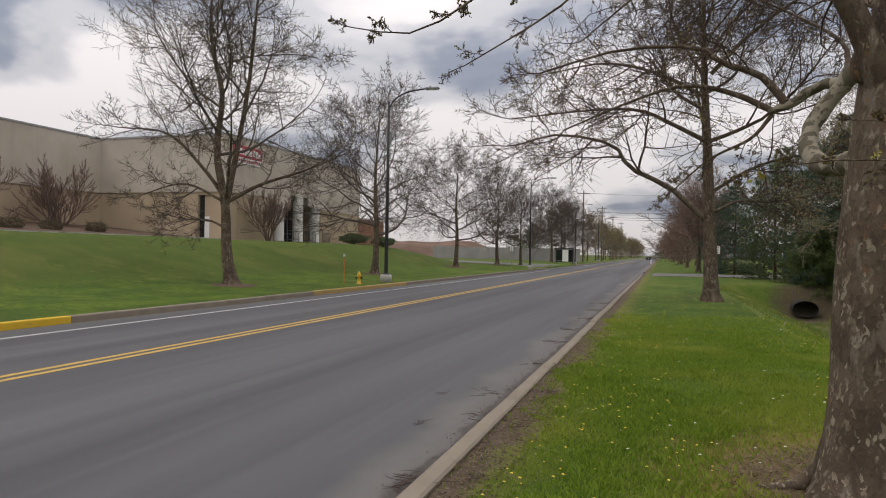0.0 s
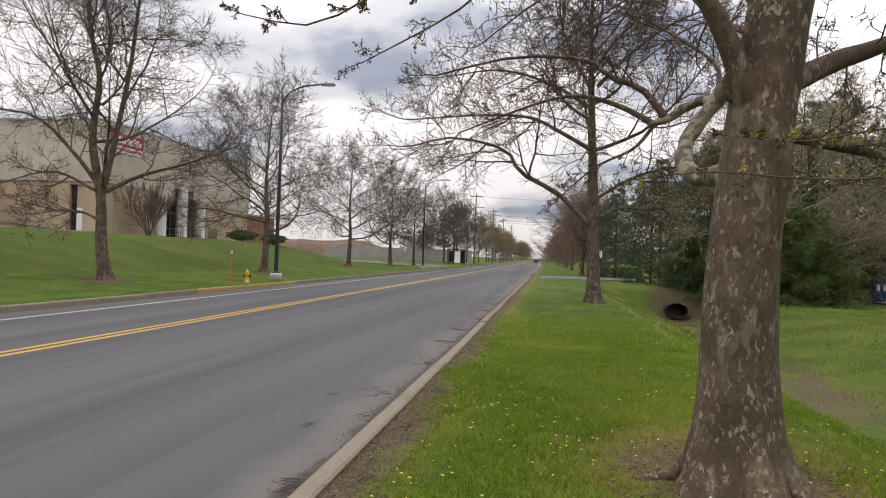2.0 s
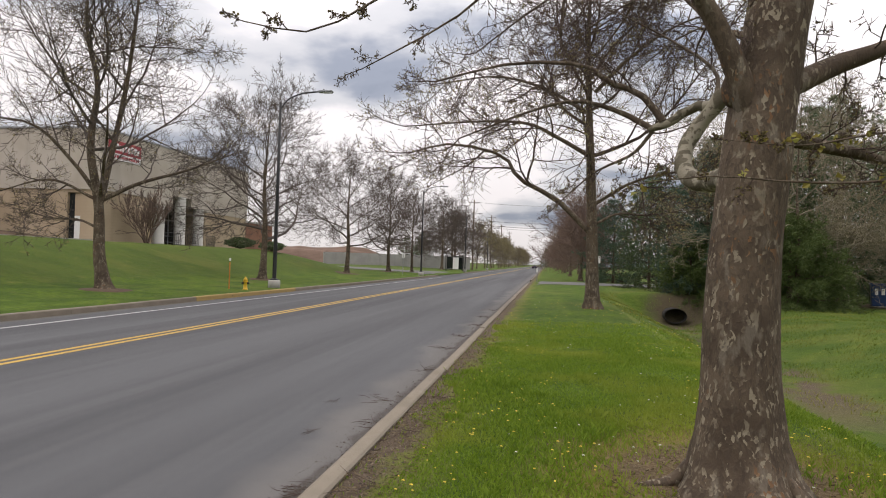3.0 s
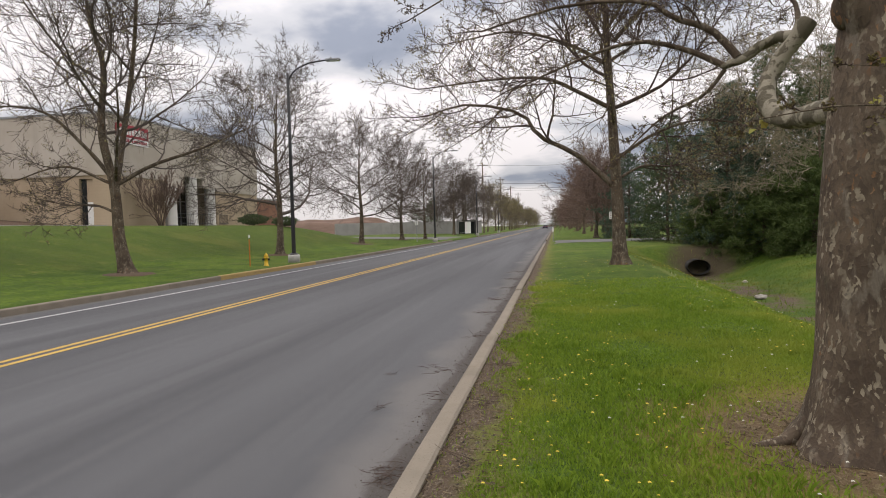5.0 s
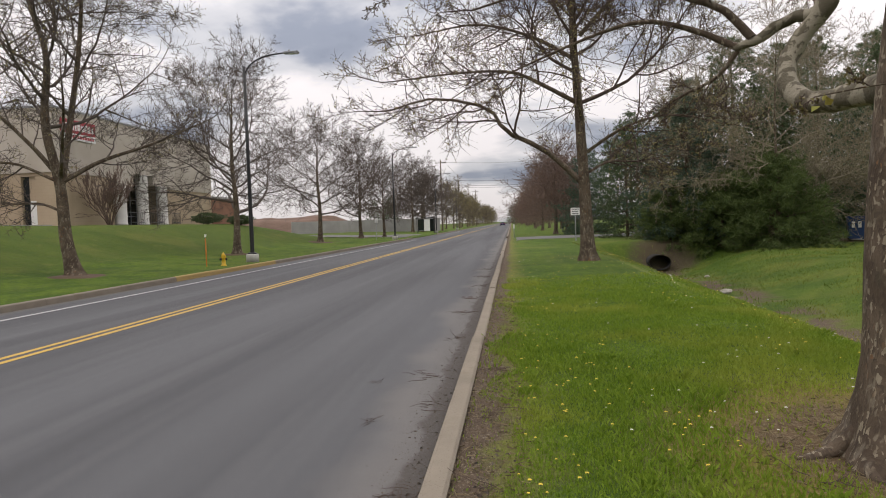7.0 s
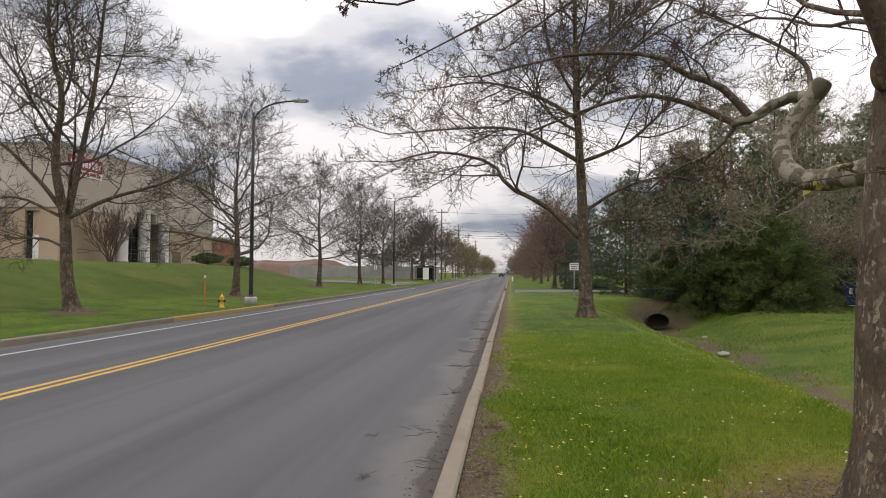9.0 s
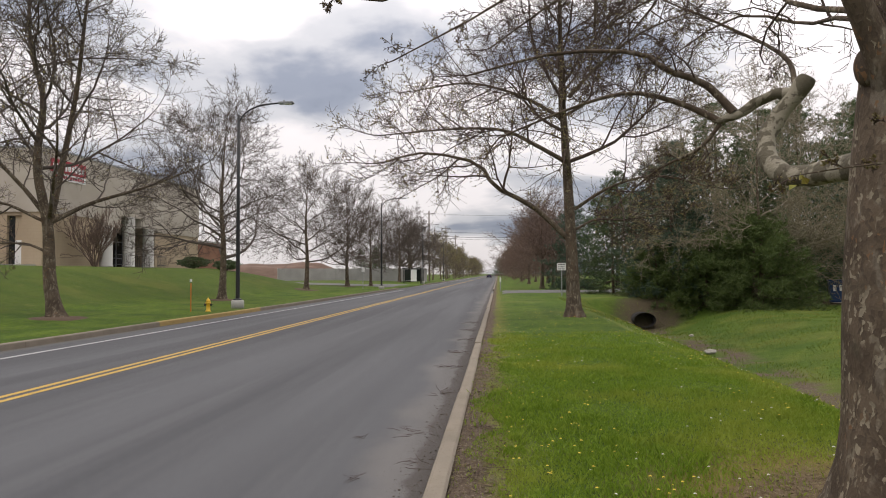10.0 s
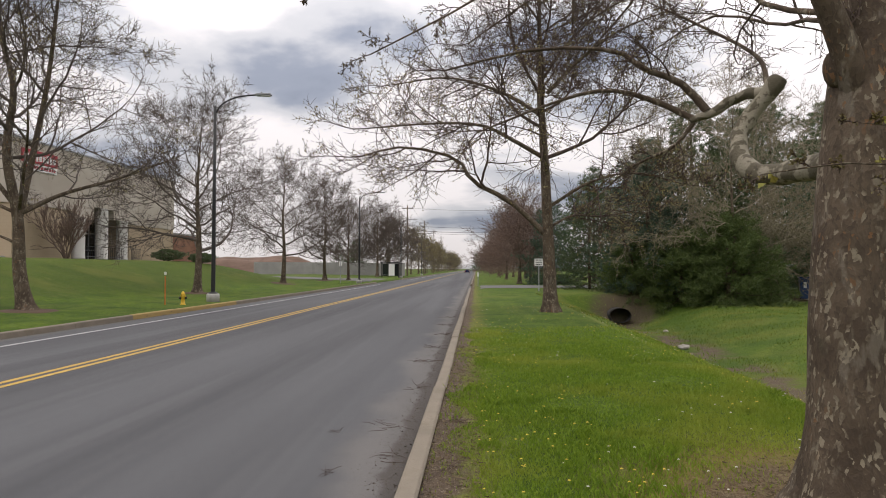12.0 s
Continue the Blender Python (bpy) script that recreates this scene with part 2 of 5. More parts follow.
def mat_bark(name, young=False):
    """Plane-tree bark: grey-brown flakes with cream and olive patches under them."""
    m = Mat(name, 0.9, spec=0.15, space="object")
    warp = m.node("ShaderNodeTexNoise", Scale=9.0, Detail=4.0)
    m.link(m.co, warp.inputs["Vector"])
    w = m.node("ShaderNodeMixRGB", Fac=0.10)
    m.link(m.co, w.inputs[1])
    m.link(warp.outputs["Color"], w.inputs[2])
    mp = m.node("ShaderNodeMapping", Scale=(1.0, 1.0, 0.42))
    m.link(w.outputs[0], mp.inputs[0])
    flake = m.voronoi(60.0, vector=mp.outputs[0])
    cell = m.node("ShaderNodeSeparateColor")
    v = m.node("ShaderNodeTexVoronoi", Scale=60.0)
    m.link(mp.outputs[0], v.inputs["Vector"])
    m.link(v.outputs["Color"], cell.inputs[0])
    big = m.noise(2.6, 5.0)
    c = m.mix(m.step(big, 0.35, 0.65), (0.068, 0.049, 0.034), (0.132, 0.100, 0.071))
    c = m.mix(m.math("MULTIPLY", m.step(cell.outputs[0], 0.4, 0.9), 0.55), c, (0.055, 0.041, 0.030))
    c = m.mix(m.math("MULTIPLY", m.step(m.noise(11, 4.0, (1, 1, 0.35)), 0.55, 0.66), 0.5), c, (0.21, 0.185, 0.145))
    c = m.mix(m.math("MULTIPLY", m.step(m.noise(14, 5.0, (1, 1, 0.25), 0.7), 0.57, 0.66), 0.55), c, (0.045, 0.034, 0.026))
    pale = m.math("MULTIPLY", m.step(cell.outputs[1], 0.80 if not young else 0.7, 0.86), m.step(m.noise(5.0, 4.0), 0.44, 0.58))
    c = m.mix(m.math("MULTIPLY", pale, 0.8), c, (0.30, 0.26, 0.19))
    c = m.mix(m.math("MULTIPLY", m.step(m.noise(16, 3.0, (1, 1, 0.45), 0.5, 0.6), 0.63, 0.69), 0.5), c, (0.26, 0.225, 0.165))
    rust = m.math("MULTIPLY", m.step(cell.outputs[2], 0.9, 0.95), m.step(m.noise(1.4, 3.0), 0.5, 0.6))
    c = m.mix(m.math("MULTIPLY", rust, 0.8), c, (0.20, 0.105, 0.05))
    c = m.mix(m.math("MULTIPLY", m.step(m.noise(3.0, 4.0, (1, 1, 0.5)), 0.6, 0.75), 0.4), c, (0.10, 0.105, 0.065))
    grain = m.noise(55, 4.0, (1, 1, 0.4))
    c = m.mix(m.math("MULTIPLY", grain, 0.3), c, (0.05, 0.042, 0.034))
    m.color(c)
    return m.bump(m.math("ADD", m.math("MULTIPLY", cell.outputs[0], 0.5), m.math("ADD", m.math("MULTIPLY", grain, 0.5), m.math("MULTIPLY", flake, 0.6))), 0.45, 0.014).m


def mat_limb():
    """Young plane limbs: smooth cream bark under olive-grey flakes."""
    m = Mat("limb_bark", 0.8, spec=0.2, space="object")
    n = m.noise(7.5, 4.0, (1, 1, 1), 0.6, 0.4)
    c = m.mix(m.step(n, 0.47, 0.53), (0.25, 0.225, 0.17), (0.105, 0.092, 0.064))
    c = m.mix(m.math("MULTIPLY", m.step(m.noise(18, 3.0), 0.6, 0.68), 0.8), c, (0.07, 0.056, 0.042))
    return m.color(c).bump(m.math("ADD", n, m.noise(40, 3.0)), 0.6, 0.012).m


def mat_twig(name, a, b):
    m = Mat(name, 0.85, spec=0.2, space="object")
    return m.color(m.mix(m.noise(1.4, 3.0), a, b)).m


def mat_leaf(name, a, b, c2=None):
    """Leaf tissue: varies from leaf to leaf, and lets some light through."""
    m = Mat(name, 0.6, spec=0.3, space="world")
    c = m.mix(m.island(), a, b)
    if c2:
        c = m.mix(m.step(m.noise(0.5, 3.0), 0.45, 0.65), c, c2)
    m.color(c)
    tr = m.node("ShaderNodeBsdfTranslucent")
    m.link(c, tr.inputs["Color"])
    mx = m.node("ShaderNodeMixShader", Fac=0.3)
    out = m.t.nodes["Material Output"]
    m.link(m.b.outputs[0], mx.inputs[1])
    m.link(tr.outputs[0], mx.inputs[2])
    m.link(mx.outputs[0], out.inputs[0])
    return m.m


def mat_concrete(name="kerb_concrete", c=(0.225, 0.195, 0.152)):
    m = Mat(name, 0.9, spec=0.2)
    n = m.noise(2.2, 6.0)
    col = m.mix(n, tuple(v * 0.62 for v in c), tuple(v * 1.22 for v in c))
    col = m.mix(m.math("MULTIPLY", m.step(m.noise(70, 3.0), 0.58, 0.7), 0.5), col, tuple(v * 0.45 for v in c))
    col = m.mix(m.math("MULTIPLY", m.step(m.noise(0.9, 5.0, None, 0.7), 0.55, 0.7), 0.5), col, (0.15, 0.125, 0.085))
    return m.color(col).bump(m.noise(110, 3.0), 0.4, 0.006).m


def mat_paint(name, c):
    """Road paint, worn through to the asphalt in places."""
    m = Mat(name, 0.75, spec=0.3)
    worn = m.step(m.noise(24, 6.0, (1, 0.25, 1), 0.7), 0.56, 0.68)
    col = m.mix(m.noise(3.0, 4.0), tuple(v * 0.75 for v in c), c)
    return m.color(m.mix(m.math("MULTIPLY", worn, 0.75), col, (0.09, 0.088, 0.085))).bump(m.noise(240, 2.0), 0.3, 0.004).m


def mat_wall(name, a, b, joints=False):
    m = Mat(name, 0.9, spec=0.15)
    n = m.noise(0.35, 5.0)
    c = m.mix(m.step(n, 0.3, 0.7), a, b)
    streak = m.noise(1.0, 5.0, (0.9, 0.9, 0.07))
    c = m.mix(m.math("MULTIPLY", m.step(streak, 0.55, 0.75), 0.25), c, tuple(v * 0.6 for v in a))
    if joints:
        br = m.node("ShaderNodeTexBrick", Scale=1.0)
        br.inputs["Brick Width"].default_value, br.inputs["Row Height"].default_value, br.inputs["Mortar Size"].default_value = 0.42, 0.21, 0.012
        sw = m.node("ShaderNodeCombineXYZ")
        m.link(m.math("ADD", m.xyz("Y"), m.xyz("X")), sw.inputs[0])
        m.link(m.xyz("Z"), sw.inputs[1])
        m.link(sw.outputs[0], br.inputs["Vector"])
        c = m.mix(m.math("MULTIPLY", br.outputs["Fac"], 0.12), c, tuple(v * 0.5 for v in a))
    return m.color(c).bump(m.noise(60, 3.0), 0.25, 0.005).m


def mat_glass_dark(name="dark_glass"):
    m = Mat(name, 0.06, spec=0.6)
    return m.color(m.mix(m.noise(0.7, 2.0), (0.012, 0.015, 0.017), (0.03, 0.035, 0.037))).m


ASPHALT = mat_asphalt()
LAWN = mat_lawn()
BARK = mat_bark("plane_bark")
BARK_YOUNG = mat_bark("young_plane_bark", True)
LIMB = mat_limb()
TWIG = mat_twig("twig_brown", (0.052, 0.036, 0.030), (0.098, 0.070, 0.056))
TWIG_GREY = mat_twig("twig_grey", (0.070, 0.056, 0.048), (0.125, 0.103, 0.088))
TWIG_RED = mat_twig("twig_red", (0.12, 0.082, 0.066), (0.20, 0.145, 0.118))
BUD = mat_leaf("bud_leaf", (0.24, 0.18, 0.085), (0.29, 0.27, 0.11))
BUD_GREEN = mat_leaf("young_leaf", (0.24, 0.19, 0.045), (0.27, 0.27, 0.06))
BUD_DULL = mat_leaf("swelling_bud", (0.10, 0.072, 0.035), (0.17, 0.145, 0.055))
HAZE = mat_leaf("budding_haze", (0.16, 0.145, 0.085), (0.25, 0.225, 0.12))
BUD_RED = mat_leaf("red_bud", (0.15, 0.088, 0.06), (0.21, 0.135, 0.085))
NEEDLE = mat_leaf("pine_needle", (0.042, 0.074, 0.030), (0.108, 0.150, 0.062), (0.095, 0.122, 0.062))
NEEDLE_BLUE = mat_leaf("blue_pine_needle", (0.042, 0.076, 0.05), (0.105, 0.150, 0.098))
SHRUB = mat_leaf("shrub_leaf", (0.05, 0.10, 0.02), (0.12, 0.20, 0.035))
BLADE = mat_leaf("grass_blade", (0.105, 0.182, 0.013), (0.205, 0.295, 0.028), (0.235, 0.285, 0.036))
BANK = mat_leaf("bank_blade", (0.075, 0.125, 0.014), (0.18, 0.235, 0.032), (0.20, 0.20, 0.045))
STRAW = mat_leaf("straw", (0.10, 0.075, 0.045), (0.24, 0.19, 0.11))
GRIT = mat_leaf("grit", (0.04, 0.032, 0.026), (0.14, 0.115, 0.09))
KERB = mat_concrete()
CONCRETE = mat_concrete("pale_concrete", (0.42, 0.41, 0.38))
YELLOW = mat_paint("yellow_line_paint", (0.52, 0.34, 0.075))
WHITE_LINE = mat_paint("white_line_paint", (0.43, 0.43, 0.42))
KERB_YELLOW = mat_paint("kerb_yellow_paint", (0.60, 0.40, 0.03))
KERB_FADED = mat_paint("kerb_faded_paint", (0.38, 0.27, 0.10))
WALL_TOP = mat_wall("stucco_wall", (0.41, 0.365, 0.305), (0.49, 0.445, 0.385))
WALL_LOW = mat_wall("block_wall", (0.40, 0.315, 0.22), (0.46, 0.37, 0.265), True)
COLUMN = plain("column_paint", (0.54, 0.525, 0.49), 0.7, scale=1.5, vary=0.12)
GLASS = mat_glass_dark()
BLACK = plain("black_paint", (0.018, 0.018, 0.02), 0.45)
GALV = plain("galvanised_steel", (0.35, 0.36, 0.37), 0.45, 0.7)
LAMP_GREY = plain("lamp_grey", (0.30, 0.31, 0.32), 0.5, 0.3)
OLIVE_TWIG = mat_twig("olive_twig", (0.18, 0.155, 0.11), (0.30, 0.26, 0.19))
SHRUB_BROWN = mat_leaf("brown_shrub_leaf", (0.085, 0.07, 0.04), (0.14, 0.12, 0.07))
TIP = mat_leaf("young_pine_needle", (0.055, 0.09, 0.026), (0.135, 0.175, 0.055))
HYDRANT = plain("hydrant_yellow", (0.65, 0.40, 0.03), 0.45)
ORANGE = plain("marker_orange", (0.55, 0.17, 0.03), 0.5)
WHITE = plain("white_paint", (0.72, 0.72, 0.70), 0.5, vary=0.1)
RED = plain("sign_red", (0.36, 0.03, 0.045), 0.5, vary=0.12)
BLUE = plain("bin_blue", (0.008, 0.035, 0.12), 0.4)
# near-black: the shade inside the culvert is put into this colour
DARK = plain("pipe_dark", (0.02, 0.018, 0.016), 0.9)
SOIL = Mat("red_soil", 0.95)
SOIL.color(SOIL.mix(SOIL.noise(0.5, 7.0, (1, 1, 3)), (0.10, 0.068, 0.05), (0.20, 0.135, 0.105))).bump(SOIL.noise(3, 5.0), 0.6, 0.2)
SOIL = SOIL.m
MULCH = Mat("mulch", 0.95)
MULCH.color(MULCH.mix(MULCH.noise(14, 5.0), (0.06, 0.04, 0.028), (0.13, 0.088, 0.06))).bump(MULCH.noise(40, 3.0), 0.6, 0.03)
MULCH = MULCH.m
DRIVE = Mat("old_asphalt", 0.9)
DRIVE.color(DRIVE.mix(DRIVE.noise(0.8, 6.0), (0.085, 0.084, 0.082), (0.15, 0.148, 0.142))).bump(DRIVE.noise(160, 2.0), 0.3, 0.006)
DRIVE = DRIVE.m
STONE = plain("pale_stone", (0.32, 0.30, 0.26), 0.9, scale=9, vary=0.3)
PETAL = plain("dandelion_yellow", (0.58, 0.43, 0.05), 0.7)
PETAL_WHITE = plain("clover_white", (0.50, 0.50, 0.42), 0.7)
WOODPOLE = plain("pole_wood", (0.13, 0.10, 0.075), 0.9, scale=3)
CAR_BLUE = plain("car_blue", (0.012, 0.020, 0.075), 0.25, 0.3, vary=0.05)
RUBBER = plain("tyre_rubber", (0.02, 0.02, 0.02), 0.85)
BRICK = mat_wall("far_brick", (0.20, 0.10, 0.07), (0.27, 0.145, 0.10))
GREYWALL = mat_wall("far_grey_wall", (0.30, 0.29, 0.28), (0.38, 0.37, 0.355))


# ---- mesh helpers ----
def part(name, bm, material, parent=None, label="", smooth=False):
    """Links a bmesh as one mesh object, under a thing or a part when parent is given."""
    me = bpy.data.meshes.new(name)
    bm.to_mesh(me)
    bm.free()
    me.materials.append(material)
    if smooth:
        me.shade_smooth()
    ob = new(name, me)
    if parent:
        ob.parent = parent
    if label:
        ob["label"] = label
    return ob


def shared(name, me, parent, m=None):
    """Another object on a mesh that is already made."""
    ob = new(name, me)
    ob.parent = parent
    if m is not None:
        ob.matrix_basis = m
    return ob


def raw(name, verts, faces, material, parent=None, smooth=False, label=""):
    me = bpy.data.meshes.new(name)
    me.from_pydata(np.asarray(verts, float).reshape(-1, 3).tolist(), [], faces)
    me.materials.append(material)
    if smooth:
        me.shade_smooth()
    ob = new(name, me)
    if parent:
        ob.parent = parent
    if label:
        ob["label"] = label
    return ob


def box(bm, x0, x1, y0, y1, z0, z1, bevel=0.0):
    r = bmesh.ops.create_cube(bm, size=1)
    bmesh.ops.scale(bm, vec=(x1 - x0, y1 - y0, z1 - z0), verts=r["verts"])
    bmesh.ops.translate(bm, vec=((x0 + x1) / 2, (y0 + y1) / 2, (z0 + z1) / 2), verts=r["verts"])
    if bevel:
        es = list({e for v in r["verts"] for e in v.link_edges})
        bmesh.ops.bevel(bm, geom=es, offset=bevel, segments=2, affect="EDGES")
    return bm


def boxm(*a, **k):
    return box(bmesh.new(), *a, **k)


def lathe(profile, sides=24, bm=None, at=(0, 0, 0)):
    """A turned shape from (radius, height) pairs, closed at both ends."""
    bm = bm or bmesh.new()
    rings = []
    for r, z in profile:
        rings.append([bm.verts.new((at[0] + r * math.cos(2 * math.pi * k / sides), at[1] + r * math.sin(2 * math.pi * k / sides), at[2] + z)) for k in range(sides)])
    for a, b in zip(rings, rings[1:]):
        for k in range(sides):
            bm.faces.new((a[k], a[(k + 1) % sides], b[(k + 1) % sides], b[k]))
    bm.faces.new(rings[0][::-1])
    bm.faces.new(rings[-1])
    return bm


def tubes(lines, sides_of):
    """Tapered tubes along polylines: (points, radii) each. Gives vertices and faces."""
    verts, faces, count = [], [], 0
    kinds = collections.defaultdict(list)
    for pts, rad in lines:
        kinds[(len(pts), sides_of(rad[0]))].append((pts, rad))
    for (n, s), group in kinds.items():
        p = np.array([q[0] for q in group], float)
        rad = np.array([q[1] for q in group], float)
        tan = np.empty_like(p)
        tan[:, 1:-1] = p[:, 2:] - p[:, :-2]
        tan[:, 0], tan[:, -1] = p[:, 1] - p[:, 0], p[:, -1] - p[:, -2]
        tan /= np.linalg.norm(tan, axis=2)[..., None] + 1e-9
        ref = np.where(np.abs(tan[:, :1, 2:]) < 0.8, (0.0, 0.0, 1.0), (1.0, 0.0, 0.0))
        u = np.cross(tan, np.broadcast_to(ref, tan.shape))
        u /= np.linalg.norm(u, axis=2)[..., None] + 1e-9
        v = np.cross(tan, u)
        a = (np.arange(s) * 2 * math.pi / s)[:, None]
        ring = p[:, :, None] + rad[:, :, None, None] * (np.cos(a) * u[:, :, None] + np.sin(a) * v[:, :, None])
        verts.extend(ring.reshape(-1, 3).tolist())
        first = count + np.arange(len(group))[:, None, None] * n * s + np.arange(n - 1)[:, None] * s
        k = np.arange(s)
        k2 = (k + 1) % s
        faces.extend(np.stack([first + k, first + k2, first + s + k2, first + s + k], -1).reshape(-1, 4).tolist())
        if s > 3:
            faces.extend((count + np.arange(len(group))[:, None] * n * s + (n - 1) * s + k).tolist())
        count += len(group) * n * s
    return verts, faces


def cable(pts, r, sides=6):
    return tubes([(pts, [r] * len(pts))], lambda q: sides)


def smooth_line(ctrl, n):
    """A rounded polyline of n points through control points (Catmull-Rom)."""
    c = [np.asarray(p, float) for p in ctrl]
    c = [2 * c[0] - c[1], *c, 2 * c[-1] - c[-2]]
    out = []
    for k in range(n):
        t = k / (n - 1) * (len(c) - 3)
        i = min(int(t), len(c) - 4)
        t -= i
        p0, p1, p2, p3 = c[i:i + 4]
        out.append(0.5 * (2 * p1 + (p2 - p0) * t + (2 * p0 - 5 * p1 + 4 * p2 - p3) * t * t + (3 * p1 - p0 - 3 * p2 + p3) * t ** 3))
    return np.array(out)


# ---- trees ----
def unit(v):
    return v / (math.sqrt(v[0] * v[0] + v[1] * v[1] + v[2] * v[2]) + 1e-9)


def side_shoot(rng, along, angle, flat=0.0):
    """A direction that leaves another by an angle in degrees."""
    p = rng.normal(size=3)
    p[2] *= 1 - flat
    p = unit(p - along * p.dot(along))
    a = math.radians(angle)
    return unit(along * math.cos(a) + p * math.sin(a))


def grow(rng, lines, start, way, length, radius, level, opt):
    """Grows one branch with its side shoots; level 0 is a last twig."""
    seg = max(3, min(9, int(length / opt["seg"]) + 2))
    pts, rad = [np.array(start, float)], [radius]
    d = unit(np.array(way, float))
    wig = opt["wiggle"]
    for i in range(seg):
        d = unit(d + rng.normal(size=3) * wig + np.array((0, 0, opt["lift"] * (1.0 if level else 1.6))))
        pts.append(pts[-1] + d * length / seg)
        rad.append(radius * (1 - 0.78 * (i + 1) / seg))
    lines.append((level, pts, rad))
    if level == 0:
        return
    shoots(rng, lines, pts, rad, length, level, opt)


def shoots(rng, lines, pts, rad, length, level, opt, first=0.2):
    """Side shoots and a forked tip along a branch that is already drawn."""
    pts = np.asarray(pts)
    n = max(2, int(rng.normal(opt["kids"][level - 1], 0.8)))
    m = len(pts) - 1
    for k in range(n):
        f = first + (1 - first) * (k + rng.random() * 0.8) / n
        i = min(int(f * m), m - 1)
        p = pts[i] + (pts[i + 1] - pts[i]) * (f * m - i)
        along = unit(pts[i + 1] - pts[i])
        w = side_shoot(rng, along, rng.uniform(*opt["angle"]), opt["flat"])
        ln = length * rng.uniform(*opt["ratio"]) * (1.15 - 0.5 * f)
        r = max(opt["thin"], min(rad[i] * 0.62, 0.012 * ln + opt["thin"] * 0.5))
        grow(rng, lines, p, w, ln, r, level - 1, opt)
    tip = unit(pts[-1] - pts[-2])
    grow(rng, lines, pts[-1], tip, length * 0.35, max(opt["thin"], rad[-1]), level - 1, opt)


def leaflets(rng, lines, share, size, levels=(0,), per=2, cap=9000):
    """Small folded leaves and buds on the twigs: two triangles each."""
    verts, faces = [], []
    for level, pts, rad in lines:
        if level not in levels or rng.random() > share:
            continue
        for _ in range(per):
            if len(faces) > 2 * cap:
                break
            f = rng.random() ** 0.5
            i = min(int(f * (len(pts) - 1)), len(pts) - 2)
            p = np.asarray(pts[i]) + (np.asarray(pts[i + 1]) - np.asarray(pts[i])) * (f * (len(pts) - 1) - i)
            d = unit(rng.normal(size=3))
            w = unit(np.cross(d, rng.normal(size=3)))
            s = size * rng.uniform(0.6, 1.4)
            o = len(verts)
            lift = np.cross(d, w) * s * 0.25
            verts += [p, p + d * s * 0.55 + w * s * 0.38 + lift, p + d * s, p + d * s * 0.55 - w * s * 0.38 + lift]
            faces += [(o, o + 1, o + 2), (o, o + 2, o + 3)]
    return verts, faces


def bare_tree(name, seed, height, girth, limbs, opt, bark, twig, bud=None, bud_share=0.3, bud_size=0.06, trunk_pts=None, flare=1.7, per=2, limb_mat=None):
    """A bare tree: trunk with root flare, named limbs and a leader with side limbs, branches and twigs in the crown.
    limbs: (control points from the base, radius) drawn on purpose; opt["auto"] more are grown along the trunk."""
    rng = np.random.default_rng(seed)
    root = new(name)
    tp = smooth_line(trunk_pts or [(0, 0, 0), (0.05, 0.02, height * 0.3), (-0.05, 0.05, height * 0.6), (0.1, 0, height)], 30)
    tr = [girth * (flare if k == 0 else 1 + (flare - 1) * math.exp(-(tp[k][2]) / (girth * 1.25))) * max(0.06, 1 - (tp[k][2] / height) ** opt.get("taper", 0.85) * 0.93) for k in range(30)]
    v, f = tubes([(tp, tr)], lambda q: 22)
    v = np.array(v)
    # buttressed, lumpy foot
    for q in v:
        a, h = math.atan2(q[1], q[0]), q[2]
        k = 1 + 0.16 * math.exp(-h / 0.35) * math.sin(a * 5 + seed) + 0.05 * noise.noise(Vector(q.tolist()) * 2.2)
        q[0], q[1] = q[0] * k, q[1] * k
    v[:, 2] -= 0.06
    raw("trunk", v, f, bark, root, True)
    lines, big = [], []
    for ctrl, r, *size in limbs:
        pts = smooth_line(ctrl, 12)
        ln = float(np.sum(np.linalg.norm(np.diff(pts, axis=0), axis=1)))
        rad = [r * (1 - 0.75 * (k / 11)) for k in range(12)]
        big.append((pts, rad))
        shoots(rng, lines, pts, rad, ln * opt.get("limb_len", 0.8) * (size[0] if size else 1), opt["levels"], opt, 0.25)
    lo, hi = opt["span"]
    n = opt["auto"]
    for k in range(n):
        f = lo + (hi - lo) * (k + rng.random() * 0.7) / n
        i = min(int(np.searchsorted(tp[:, 2], f * height)), 28)
        a = k * 2.4 + rng.normal() * 0.5
        up = opt["up"][0] + (opt["up"][1] - opt["up"][0]) * (f - lo) / (hi - lo)
        w = np.array((math.cos(a) * math.cos(up), math.sin(a) * math.cos(up), math.sin(up)))
        ln = opt["reach"] * (1.0 - opt.get("fall", 0.62) * ((f - lo) / (hi - lo)) ** 1.2) * rng.uniform(0.8, 1.15)
        grow(rng, lines, tp[i], w, ln, max(0.02, min(tr[i] * 0.55, 0.014 * ln)), opt["levels"], opt)
    for one in big:
        v, f = tubes([one], lambda q: 12)
        raw("limb", v, f, limb_mat or bark, root, True)
    thick = [(p, r) for level, p, r in lines if level >= 2]
    thin = [(p, r) for level, p, r in lines if level < 2]
    if thick:
        v, f = tubes(thick, lambda q: 6 if q > 0.02 else 5)
        raw("branch_frame", v, f, limb_mat or twig, root, True)["kind"] = "stuff"
    v, f = tubes(thin, lambda q: 3)
    raw("crown", v, f, twig, root)["kind"] = "stuff"
    if bud:
        v, f = leaflets(rng, lines, bud_share, bud_size, (0, 1), per)
        if f:
            raw("foliage", v, f, bud, root)["kind"] = "stuff"
    return root


